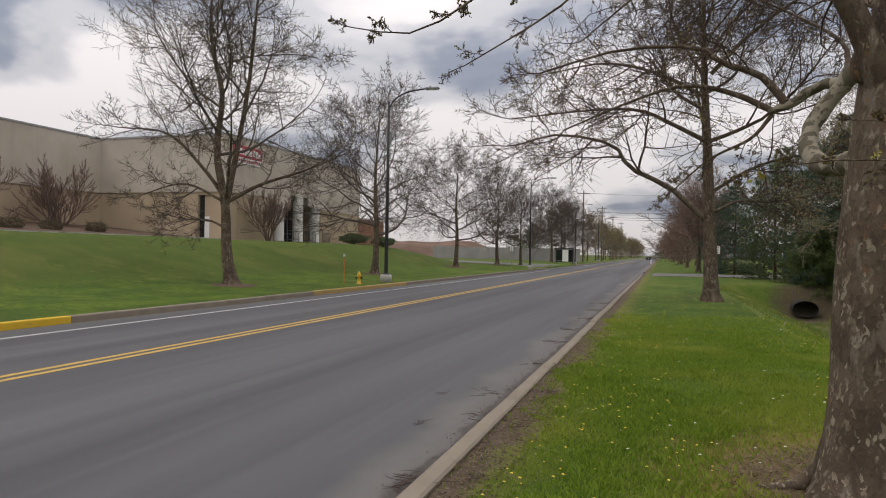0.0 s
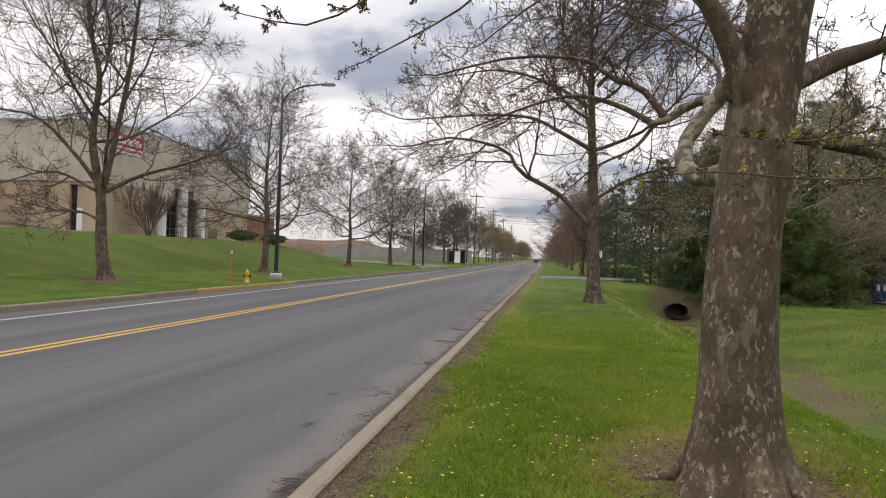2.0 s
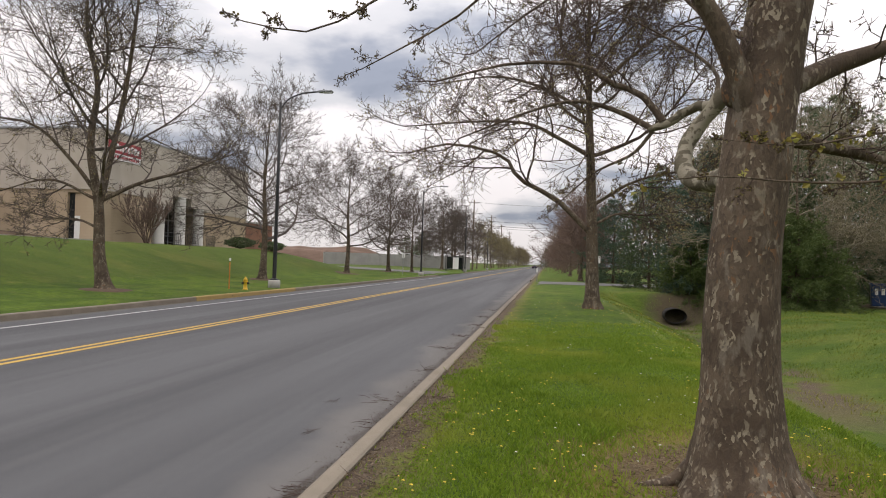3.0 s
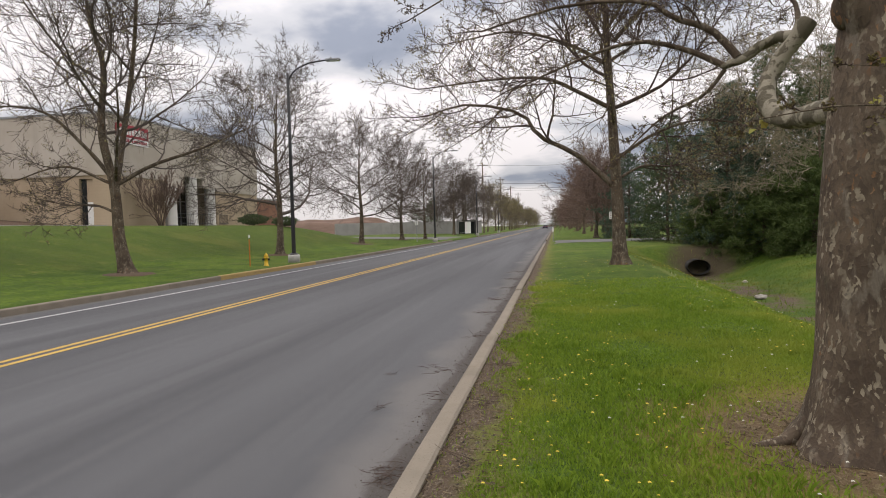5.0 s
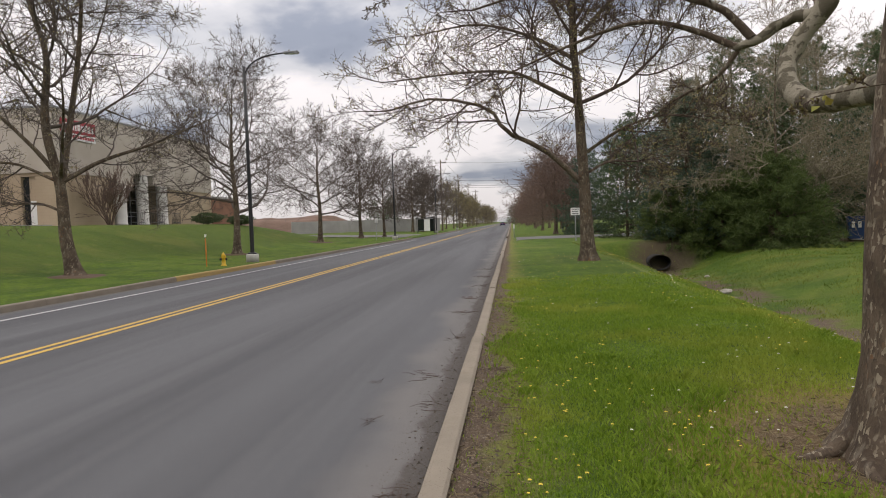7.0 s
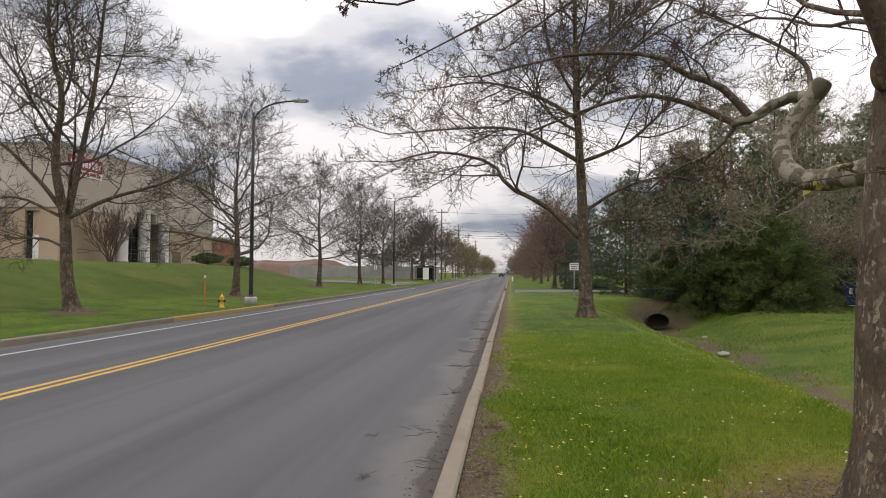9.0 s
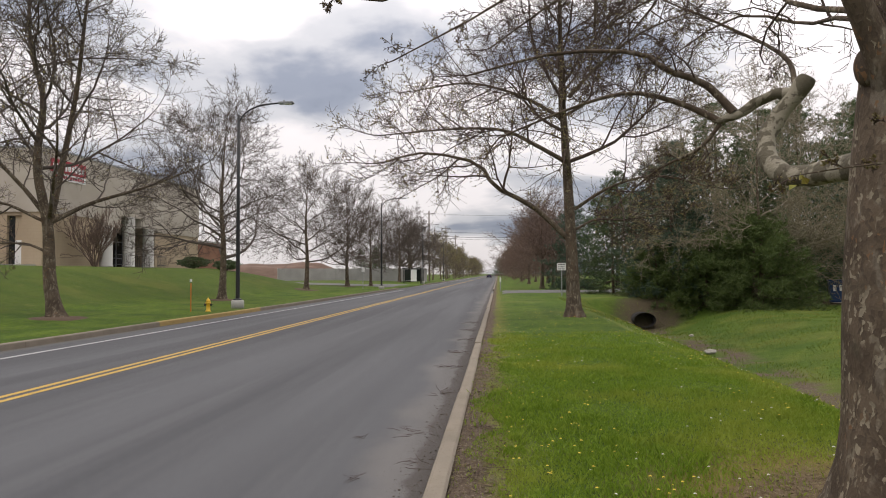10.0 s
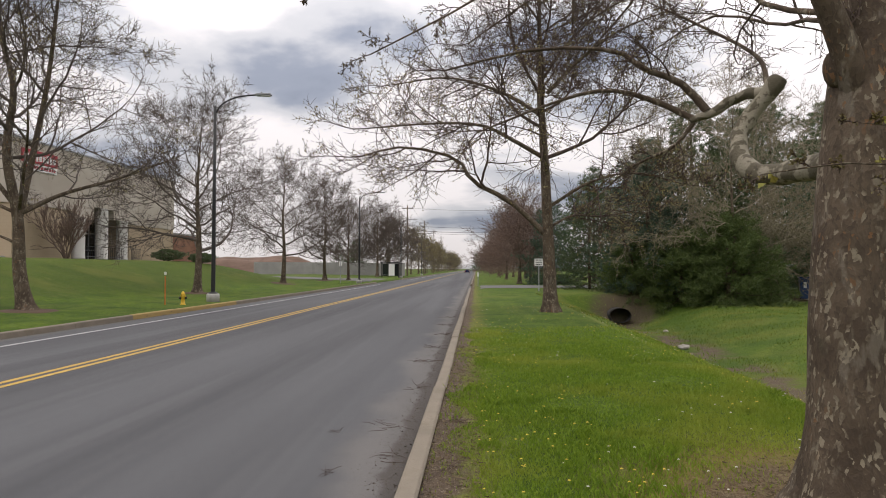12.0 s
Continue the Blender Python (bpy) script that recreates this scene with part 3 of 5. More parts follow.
def needle_crown(rng, height, reach, whorls, material, root, base=0.12, size=0.30, dense=11):
    """Whorled boughs that carry tufts of needles; drooping below, rising above."""
    lines, verts, faces = [], [], []
    for k in range(whorls):
        f = base + (0.97 - base) * k / (whorls - 1)
        z = height * f
        n = 6 if f < 0.85 else 5
        for j in range(n):
            a = j * 2 * math.pi / n + k * 0.7 + rng.normal() * 0.2
            ln = reach * (1 - ((f - base) / (1 - base)) ** 2.0) * rng.uniform(0.62, 1.15) + 0.3
            tilt = -0.16 + 0.75 * f + rng.normal() * 0.1
            pts = [np.array((0, 0, z))]
            d = np.array((math.cos(a) * math.cos(tilt), math.sin(a) * math.cos(tilt), math.sin(tilt)))
            for i in range(6):
                d = unit(d + np.array((0, 0, 0.035 * (i - 1))) + rng.normal(size=3) * 0.07)
                pts.append(pts[-1] + d * ln / 6)
            lines.append((pts, [0.045 * (1 - i / 7.5) * max(0.35, 1 - f) for i in range(7)]))
            for q in range(int(dense * ln / reach * 3.0) + 5):
                t = 0.22 + 0.78 * rng.random() ** 0.7
                i = min(int(t * 6), 5)
                c = pts[i] + (pts[i + 1] - pts[i]) * (t * 6 - i) + rng.normal(size=3) * np.array((0.26, 0.26, 0.12)) * (0.5 + ln / 3)
                out = unit(c - np.array((0, 0, c[2] - 0.4 * ln)) + rng.normal(size=3) * 0.4)
                for _ in range(12):
                    nd = unit(out + rng.normal(size=3) * 0.75)
                    w = unit(np.cross(nd, rng.normal(size=3))) * size * 0.062
                    o = len(verts)
                    s = size * rng.uniform(0.7, 1.3)
                    verts += [c - w, c + w, c + nd * s]
                    faces.append((o, o + 1, o + 2))
    v, f = tubes(lines, lambda q: 5)
    raw("bough_frame", v, f, TWIG, root)["kind"] = "stuff"
    raw("crown", verts, faces, material, root)["kind"] = "stuff"


def pine(seed, height, reach, material, whorls=15, dense=11, base=0.1, size=0.34):
    rng = np.random.default_rng(seed)
    root = new("pine_tree")
    tp = smooth_line([(0, 0, -0.1), (0.05, 0, height * 0.5), (0, 0.05, height)], 12)
    v, f = tubes([(tp, [0.2 * (1 - k / 12.5) for k in range(12)])], lambda q: 10)
    raw("trunk", v, f, BARK_YOUNG, root, True)
    needle_crown(rng, height, reach, whorls, material, root, base, size, dense)
    return root


def leafy_shrub(name, seed, w, h, material, stems=14, count=2600, size=0.13):
    """Stems from one foot under a broken shell of small leaves."""
    rng = np.random.default_rng(seed)
    root = new(name)
    lines, verts, faces = [], [], []
    for k in range(stems):
        a = rng.random() * 6.28
        d = unit(np.array((math.cos(a) * 0.7, math.sin(a) * 0.7, rng.uniform(0.5, 1.4))))
        grow(rng, lines, (0, 0, -0.05), d, h * rng.uniform(0.6, 1.0), 0.025, 2, dict(seg=0.4, wiggle=0.12, lift=0.05, kids=(4, 4), angle=(25, 60), flat=0.2, ratio=(0.4, 0.6), thin=0.006))
    v, f = tubes([(p, r) for _, p, r in lines], lambda q: 3)
    raw("stem_frame", v, f, TWIG, root)["kind"] = "stuff"
    for _ in range(count):
        u = unit(rng.normal(size=3))
        r = rng.uniform(0.55, 1.0) ** 0.5 * (0.82 + 0.3 * noise.noise(Vector((u * 2.3 + seed).tolist())))
        c = np.array((u[0] * w * r, u[1] * w * r, h * 0.52 + u[2] * h * 0.5 * r))
        d, q = unit(rng.normal(size=3) + u), rng.normal(size=3)
        s = unit(np.cross(d, q)) * size * 0.4
        o = len(verts)
        verts += [c, c + d * size * 0.5 + s, c + d * size, c + d * size * 0.5 - s]
        faces += [(o, o + 1, o + 2), (o, o + 2, o + 3)]
    raw("foliage", verts, faces, material, root)["kind"] = "stuff"
    return root


# ---- ground, road, kerbs ----
KERB_L = -10.1


def ease(v, a, b):
    t = min(1.0, max(0.0, (v - a) / (b - a)))
    return t * t * (3 - 2 * t)


def ground_z(x, y):
    """Height of the ground beside the road."""
    if x >= 0:
        z = 0.12 + 0.04 * ease(x, 0.3, 3)
        deep = (1.32 + 0.4 * ease(y, 30, 36)) * (1 - ease(y, 38.4, 40.4))
        mid = 6.45 + 0.055 * y
        if x > 3.8:
            down = ease(x, 3.9, mid - 0.3)
            up = ease(x, mid + 0.3, mid + 5.0)
            z += -deep * down + (deep - 0.45 * (1 - ease(y, 42, 60))) * up
        z += 0.35 * ease(x, 9, 13) * ease(y, 40, 46) * (1 - ease(x, 18, 24)) * (1 - ease(y, 60, 70))
    else:
        hill = 1 - ease(y, 56, 78)
        z = 0.12 + 0.12 * ease(-x, 10.5, 15)
        z += 1.95 * ease(-x, 15.0, 24.5) * hill + 0.35 * ease(-x, 15, 30) * (1 - hill)
    bumpy = 0.05 * noise.noise(Vector((x * 0.35, y * 0.35, 0))) + 0.018 * noise.noise(Vector((x * 1.7, y * 1.7, 3)))
    near = min(abs(x - 0.15) if x > 0 else abs(x - KERB_L + 0.15), 1.0)
    return z + bumpy * near


def strip_values(lo, hi, step):
    n = max(1, round((hi - lo) / step))
    return [lo + (hi - lo) * k / n for k in range(n)]


def build_ground():
    xs = [-2500, -900, -300, -150] + strip_values(-90, -30, 4) + strip_values(-30, -12, 0.7) + strip_values(-12, KERB_L - 0.25, 0.4)
    xs += [KERB_L - 0.19, KERB_L - 0.189, 0.189, 0.19] + strip_values(0.3, 6, 0.22) + strip_values(6, 16, 0.5) + strip_values(16, 40, 2) + [40, 70, 150, 400, 900, 2500]
    ys = [-2500, -600, -150, -60] + strip_values(-30, 0, 1.5) + strip_values(0, 14, 0.25) + strip_values(14, 46, 0.6) + strip_values(46, 100, 2) + [100, 110, 125, 150, 200, 300, 500, 900, 1600, 2600]
    verts, faces = [], []
    for y in ys:
        for x in xs:
            road = KERB_L - 0.1895 < x < 0.1895
            verts.append((x, y, -0.06 if road else ground_z(x, y)))
    w = len(xs)
    for j in range(len(ys) - 1):
        for i in range(w - 1):
            a = j * w + i
            faces.append((a, a + 1, a + w + 1, a + w))
    g = raw("ground", verts, faces, LAWN, None, True)
    tagged(g, "spring lawn with worn patches, berm and drainage ditch", "ground", kind="structure")


def build_road():
    bm = bmesh.new()
    ys = [-60, 0, 20, 60, 150, 400, 1200, 2500]
    for a, b in zip(ys, ys[1:]):
        v = [bm.verts.new(p) for p in ((KERB_L - 0.04, a, 0), (0.06, a, 0), (0.06, b, 0), (KERB_L - 0.04, b, 0))]
        bm.faces.new(v)
    bmesh.ops.remove_doubles(bm, verts=bm.verts, dist=0.001)
    road = part("road", bm, ASPHALT)
    tagged(road, "worn grey asphalt two-lane road with sandy gutter", "road", kind="structure")
    for nm, x, w, mat, lab in (("yellow_line", -6.06, 0.11, YELLOW, "worn double yellow centre line"), ("yellow_line", -5.83, 0.11, YELLOW, "worn double yellow centre line"),
                               ("white_line", -9.12, 0.12, WHITE_LINE, "worn white edge line on asphalt")):
        bm = bmesh.new()
        for a, b in ((-60, 8), (8, 40), (40, 68) if nm == "white_line" else (40, 120), (98, 900) if nm == "white_line" else (120, 900)):
            v = [bm.verts.new(p) for p in ((x - w / 2, a, 0.004), (x + w / 2, a, 0.004), (x + w / 2, b, 0.004), (x - w / 2, b, 0.004))]
            bm.faces.new(v)
        tagged(part(nm, bm, mat), lab, "road marking", kind="structure")


def kerb_block(length, width=0.165, top=0.15):
    bm = bmesh.new()
    prof = [(0, -0.05), (0.012, top - 0.03), (0.022, top - 0.008), (0.045, top), (width - 0.02, top), (width, top - 0.015), (width, -0.05)]
    a = [bm.verts.new((x, 0.005, z)) for x, z in prof]
    b = [bm.verts.new((x, length - 0.005, z)) for x, z in prof]
    for k in range(len(prof) - 1):
        bm.faces.new((a[k], a[k + 1], b[k + 1], b[k]))
    bm.faces.new(a[::-1])
    bm.faces.new(b)
    bmesh.ops.recalc_face_normals(bm, faces=bm.faces)
    return bm


def build_kerbs():
    """Concrete kerbs in 3 m lengths on both sides, open at the side roads."""
    for side, gaps in ((1, [(50, 62)]), (-1, [(72, 96)])):
        k = tagged(new("kerb"), "weathered tan concrete kerb along the road", "kerb", kind="structure")
        me = None
        for y in [(-18 + 3 * i) for i in range(46)]:
            if any(a - 2 < y < b for a, b in gaps):
                continue
            painted = side < 0 and (y < 7 and y > -12 or 21 <= y <= 27)
            if me is None:
                me = part("kerb_stone", kerb_block(3.0), KERB, k)
                me.matrix_basis = pose(0.035, y, 0) if side > 0 else pose(KERB_L, y + 3, 0, 0, 0, 180)
                continue
            m = pose(0.035 + random.gauss(0, 0.004), y, random.gauss(0, 0.003)) if side > 0 else pose(KERB_L, y + 3, random.gauss(0, 0.003), 0, 0, 180)
            if side < 0 and y == 9:
                for nm, ln, end, mat, lab in (("painted_kerb_stone", 1.8, 10.8, KERB_YELLOW, "yellow painted kerb length"), ("kerb_stone", 1.2, 12, KERB, "")):
                    part(nm, kerb_block(ln), mat, k, lab).matrix_basis = pose(KERB_L, end, 0, 0, 0, 180)
                continue
            if painted:
                ob = part("painted_kerb_stone", kerb_block(3.0), KERB_YELLOW if y < 15 else KERB_FADED, k, "yellow painted kerb length")
                ob.matrix_basis = m
            else:
                shared("kerb_stone", me.data, k, m)
        far = part("far_kerb", kerb_block(700.0), KERB, k)
        far.matrix_basis = pose(0.035, 120, 0) if side > 0 else pose(KERB_L, 820, 0, 0, 0, 180)


def build_drive(name, x0, x1, ya, yb, flare, lift=0.025):
    """A side drive that opens towards the road with flared corners."""
    n, bm = 24, bmesh.new()
    rows = []
    for i in range(n + 1):
        x = x0 + (x1 - x0) * i / n
        w = flare * (1 - min(1, abs(x - x0) / flare)) ** 2
        up = 0.012 if i == 0 else lift + ground_z(x, (ya + yb) / 2) * min(1, i / 4)
        rows.append([bm.verts.new((x, ya - w + (yb - ya + 2 * w) * k / 8, max(up, 0.012 if i == 0 else lift + ground_z(x, ya - w + (yb - ya + 2 * w) * k / 8)))) for k in range(9)])
    for a, b in zip(rows, rows[1:]):
        for k in range(8):
            bm.faces.new((a[k], a[k + 1], b[k + 1], b[k]))
    bmesh.ops.recalc_face_normals(bm, faces=bm.faces)
    tagged(part(name, bm, DRIVE), "grey asphalt drive that joins the road", "driveway", kind="structure")


build_ground()
build_road()
build_kerbs()
build_drive("right_drive", -0.05, 30, 51, 58, 3)
build_drive("side_road", KERB_L + 0.05, -70, 79, 90, 8)


# ---- the commercial building ----
def build_building():
    b = tagged(new("commercial_building"), "beige two-storey commercial building with columned entrance on a grass berm", "building")
    z0, z1, mid = 1.6, 9.75, 5.75
    fx, ya, yb, wx = -28.0, 40.3, 62.2, -39.3

    def wall(nm, mat, *a, lab=""):
        return part(nm, boxm(*a), mat, b, lab)
    # facade: block below, stucco above, open at the entrance
    wall("wall", WALL_LOW, fx - 0.4, fx, ya, 46.4, z0, mid)
    wall("wall", WALL_LOW, fx - 0.4, fx, 54.2, yb, z0, 5.2)
    wall("wall", WALL_TOP, fx - 0.4, fx + 0.06, ya - 0.06, 46.4, mid, z1)
    wall("wall", WALL_TOP, fx - 0.4, fx + 0.06, 46.4, 49.0, 5.2, z1)
    wall("wall", WALL_TOP, fx - 0.4, fx + 0.06, 49.0, 51.8, 6.15, z1)
    wall("wall", WALL_TOP, fx - 0.4, fx + 0.06, 51.8, 54.2, 5.4, z1)
    wall("wall", WALL_TOP, fx - 0.4, fx + 0.06, 54.2, yb + 0.06, 5.2, z1)
    # wall that faces the road's start, and the wing behind it
    wall("wall", WALL_LOW, wx, -30.35, ya, ya + 0.4, z0, mid)
    wall("wall", WALL_LOW, -29.35, fx - 0.4, ya, ya + 0.4, z0, mid)
    wall("wall", WALL_LOW, -30.35, -29.35, ya, ya + 0.4, 5.45, mid)
    wall("wall", WALL_TOP, wx, fx - 0.4, ya - 0.06, ya + 0.4, mid, z1)
    wall("wall", WALL_LOW, wx - 0.4, wx, -2, ya, z0, mid)
    wall("wall", WALL_TOP, wx - 0.4, wx + 0.06, -2, ya - 0.06, mid, z1)
    wall("wall", WALL_LOW, -62, fx - 0.4, yb - 0.4, yb, z0, z1)
    wall("wall", WALL_LOW, -62, wx - 0.4, -2, -1.6, z0, z1)
    wall("wall", WALL_LOW, -62, -61.6, -1.6, yb - 0.4, z0, z1)
    part("roof", boxm(-61.6, fx - 0.4, ya + 0.4, yb - 0.4, 9.1, 9.3), GREYWALL, b)
    part("roof", boxm(-61.6, wx - 0.4, -1.6, ya + 0.4, 9.1, 9.296), GREYWALL, b)
    for a in ((fx - 0.45, fx + 0.11, ya - 0.11, yb + 0.11), (wx + 0.12, fx - 0.45, ya - 0.11, ya + 0.45), (wx - 0.45, wx + 0.11, -2, ya - 0.115)):
        part("coping", boxm(*a, z1, z1 + 0.12), LAMP_GREY, b)
    # shallow bands on the stucco
    for z in (mid - 0.02,):
        part("band", boxm(fx + 0.002, fx + 0.09, ya, 46.3, z - 0.06, z + 0.06), WALL_TOP, b)
        part("band", boxm(wx + 0.1, -28.0, ya - 0.09, ya - 0.002, z - 0.06, z + 0.06), WALL_TOP, b)
        part("band", boxm(wx + 0.002, wx + 0.09, -2, ya - 0.1, z - 0.06, z + 0.06), WALL_TOP, b)
    # tall slot window on the end wall, with a pale leaf beside it
    w = part("window", boxm(-30.33, -29.88, ya + 0.2, ya + 0.24, z0, 5.43), GLASS, b)
    for z in (3.1, 4.3):
        part("mullion", boxm(-30.33, -29.88, ya + 0.16, ya + 0.2, z - 0.04, z + 0.04), BLACK, w)
    part("wall", boxm(-29.86, -29.37, ya + 0.12, ya + 0.2, 3.9, 5.43), WALL_LOW, b)
    part("white_panel", boxm(-29.86, -29.37, ya + 0.12, ya + 0.2, z0, 3.9), WHITE, b, "white panel beside the window")
    # recessed entrance
    part("porch_floor", boxm(-31.0, fx + 0.3, 46.4, 54.2, 1.9, 2.25), CONCRETE, b)
    part("porch_wall", boxm(-31.0, fx - 0.4, 46.2, 46.4, 2.25, 6.3), WALL_LOW, b)
    part("porch_wall", boxm(-31.0, fx - 0.4, 54.2, 54.4, 2.25, 6.3), WALL_LOW, b)
    part("porch_ceiling", boxm(-31.0, fx - 0.4, 46.4, 54.2, 6.2, 6.35), WALL_TOP, b)
    glazing = part("glazing", boxm(-30.9, -30.84, 46.4, 54.2, 2.25, 6.2), GLASS, b, "dark glass entrance front")
    for k in range(9):
        y = 46.45 + k * 0.96
        part("mullion", boxm(-30.84, -30.76, y - 0.035, y + 0.035, 2.25, 6.2), LAMP_GREY, glazing)
    for z in (3.05, 4.4):
        part("transom", boxm(-30.84, -30.77, 46.4, 54.2, z - 0.035, z + 0.035), LAMP_GREY, glazing)
    for y, top in ((47.4, 5.2), (50.4, 6.15), (53.3, 5.4)):
        col = part("column", lathe([(0.47, 0), (0.47, 0.12), (0.44, 0.15), (0.44, (top - 2.25) * 0.6), (0.43, top - 2.27), (0.43, top - 2.25)], 32, at=(fx - 0.1, y, 2.25)), COLUMN, b, "round pale column", True)
    for y0, y1 in ((47.8, 50.0), (50.8, 52.9), (54.2, 55.6)):
        v, f = tubes([([(fx + 0.25, y0, z), (fx + 0.25, y1, z)], [0.025, 0.025]) for z in (2.45, 3.2)] + [([(fx + 0.25, y0 + (y1 - y0) * k / 8, 2.25), (fx + 0.25, y0 + (y1 - y0) * k / 8, 3.2)], [0.016, 0.016]) for k in range(9)], lambda q: 6)
        raw("railing", v, f, BLACK, b, False, "black metal railing")
    # banner sign: unreadable lettering as bars
    s = tagged(new("banner_sign"), "red and white banner sign on the stucco wall", "sign")
    part("panel", boxm(fx + 0.07, fx + 0.12, 40.9, 44.5, 8.35, 9.2), RED, s, "dark red panel")
    part("lower_panel", boxm(fx + 0.07, fx + 0.11, 41.2, 44.5, 7.9, 8.33), WHITE, s, "white lower panel")
    bars = bmesh.new()
    r = random.Random(4)
    y = 41.1
    while y < 44.2:
        w2 = r.uniform(0.16, 0.3)
        box(bars, fx + 0.12, fx + 0.13, y, y + w2, 8.5 + r.uniform(0, 0.06), 9.0 + r.uniform(-0.12, 0.06))
        y += w2 + 0.09
    part("lettering", bars, WHITE, s, "white bars of lettering")
    bars = bmesh.new()
    y = 41.35
    while y < 44.2:
        w2 = r.uniform(0.12, 0.22)
        box(bars, fx + 0.11, fx + 0.12, y, y + w2, 8.02, 8.22)
        y += w2 + 0.07
    part("lettering", bars, RED, s, "red bars of lettering")
    # path and planting bed before it
    bed = boxm(-38.9, -29.5, 8, 40.0, 1.95, 2.28)
    for v in bed.verts:
        if v.co.x < -35 and v.co.z > 2:
            v.co.z = 3.15
    tagged(part("planting_bed", bed, MULCH), "brown mulch bed at the foot of the wall", "planting bed", kind="structure")
    path = boxm(-29.3, -28.3, 0, 40.2, 1.98, 2.34)
    tagged(part("footpath", path, CONCRETE), "pale concrete path along the building", "path", kind="structure")


build_building()


# ---- trees ----
OPT_OPEN = dict(seg=0.55, wiggle=0.15, lift=0.03, kids=(6, 7, 7), angle=(35, 70), flat=0.2, ratio=(0.42, 0.62), thin=0.009, levels=3, auto=9, span=(0.34, 0.95), up=(0.25, 1.1), reach=4.4)


def t1_tree():
    limbs = [
        ([(-0.3, 0, 3.1), (0.0, 0.2, 5.2), (0.4, 0.2, 7.6), (0.7, 0, 9.8), (0.9, -0.1, 11.6)], 0.12),
        ([(-0.25, 0, 3.2), (0.9, 0.4, 3.9), (2.5, 0.8, 4.5), (4.3, 1.0, 5.3)], 0.085),
        ([(-0.4, 0, 3.4), (-1.2, -0.2, 4.5), (-2.4, -0.6, 5.7), (-4.2, -0.8, 5.9)], 0.085),
        ([(-0.4, 0, 3.2), (-2.2, 0.3, 3.9), (-4.3, 0.6, 3.4)], 0.06),
        ([(-0.35, 0, 2.2), (-1.2, 0.4, 2.5), (-2.4, 0.9, 2.55), (-4.0, 1.2, 2.9)], 0.05),
        ([(-0.3, 0, 3.3), (0.3, -1.2, 4.2), (1.0, -2.6, 5.2), (1.4, -3.6, 6.2)], 0.07),
    ]
    opt = dict(OPT_OPEN, auto=17, span=(0.36, 0.96), reach=5.2, thin=0.009, kids=(8, 8, 9), fall=0.5, lift=0.045, wiggle=0.13, seg=0.45)
    return bare_tree("plane_tree", 3, 12.6, 0.23, limbs, opt, BARK_YOUNG, TWIG_GREY, BUD, 0.25, 0.05,
                     [(0, 0, 0), (-0.25, 0, 1.3), (-0.35, 0, 3.1), (-0.72, 0, 5.2), (-0.6, 0.1, 7.4), (-1.0, 0, 9.4), (-1.0, 0, 12.6)])


def t2_tree():
    limbs = [
        ([(-0.15, 0, 2.6), (-1.3, 0.1, 3.7), (-2.6, 0.1, 4.4), (-3.2, 0.2, 5.2), (-5.0, 0.3, 5.6), (-6.4, 0.4, 5.3)], 0.10),
        ([(-0.2, 0, 5.2), (-1.4, -0.3, 5.8), (-2.4, -0.5, 6.2), (-4.0, -0.7, 6.2), (-6.2, -0.8, 6.0)], 0.08),
        ([(-0.2, 0, 6.6), (-1.6, 0.6, 7.6), (-3.4, 1.0, 8.2), (-5.4, 1.2, 8.0)], 0.075),
        ([(0.05, 0, 3.6), (1.2, -0.4, 4.3), (2.6, -0.8, 4.6), (4.2, -1.0, 4.2)], 0.06),
        ([(0.05, 0, 2.9), (0.9, 0.5, 3.3), (2.0, 0.8, 3.3), (3.6, 1.0, 3.6)], 0.05),
        ([(-0.1, 0, 7.4), (0.9, -0.5, 8.4), (2.2, -0.9, 9.3), (3.6, -1.2, 9.8)], 0.075),
        ([(-0.1, 0, 4.6), (-0.5, -1.4, 5.6), (-0.9, -3.0, 6.4), (-1.1, -4.6, 6.4)], 0.06),
    ]
    opt = dict(OPT_OPEN, auto=16, span=(0.36, 0.97), reach=4.7, kids=(9, 9, 10), thin=0.0088, limb_len=0.8, lift=0.04)
    return bare_tree("plane_tree", 8, 13.5, 0.24, limbs, opt, BARK_YOUNG, TWIG, BUD, 0.55, 0.055,
                     [(0, 0, 0), (-0.05, 0, 2), (-0.15, 0, 4.5), (-0.3, 0.05, 7.5), (-0.35, 0, 10.5), (-0.3, 0, 13.5)], 1.6)


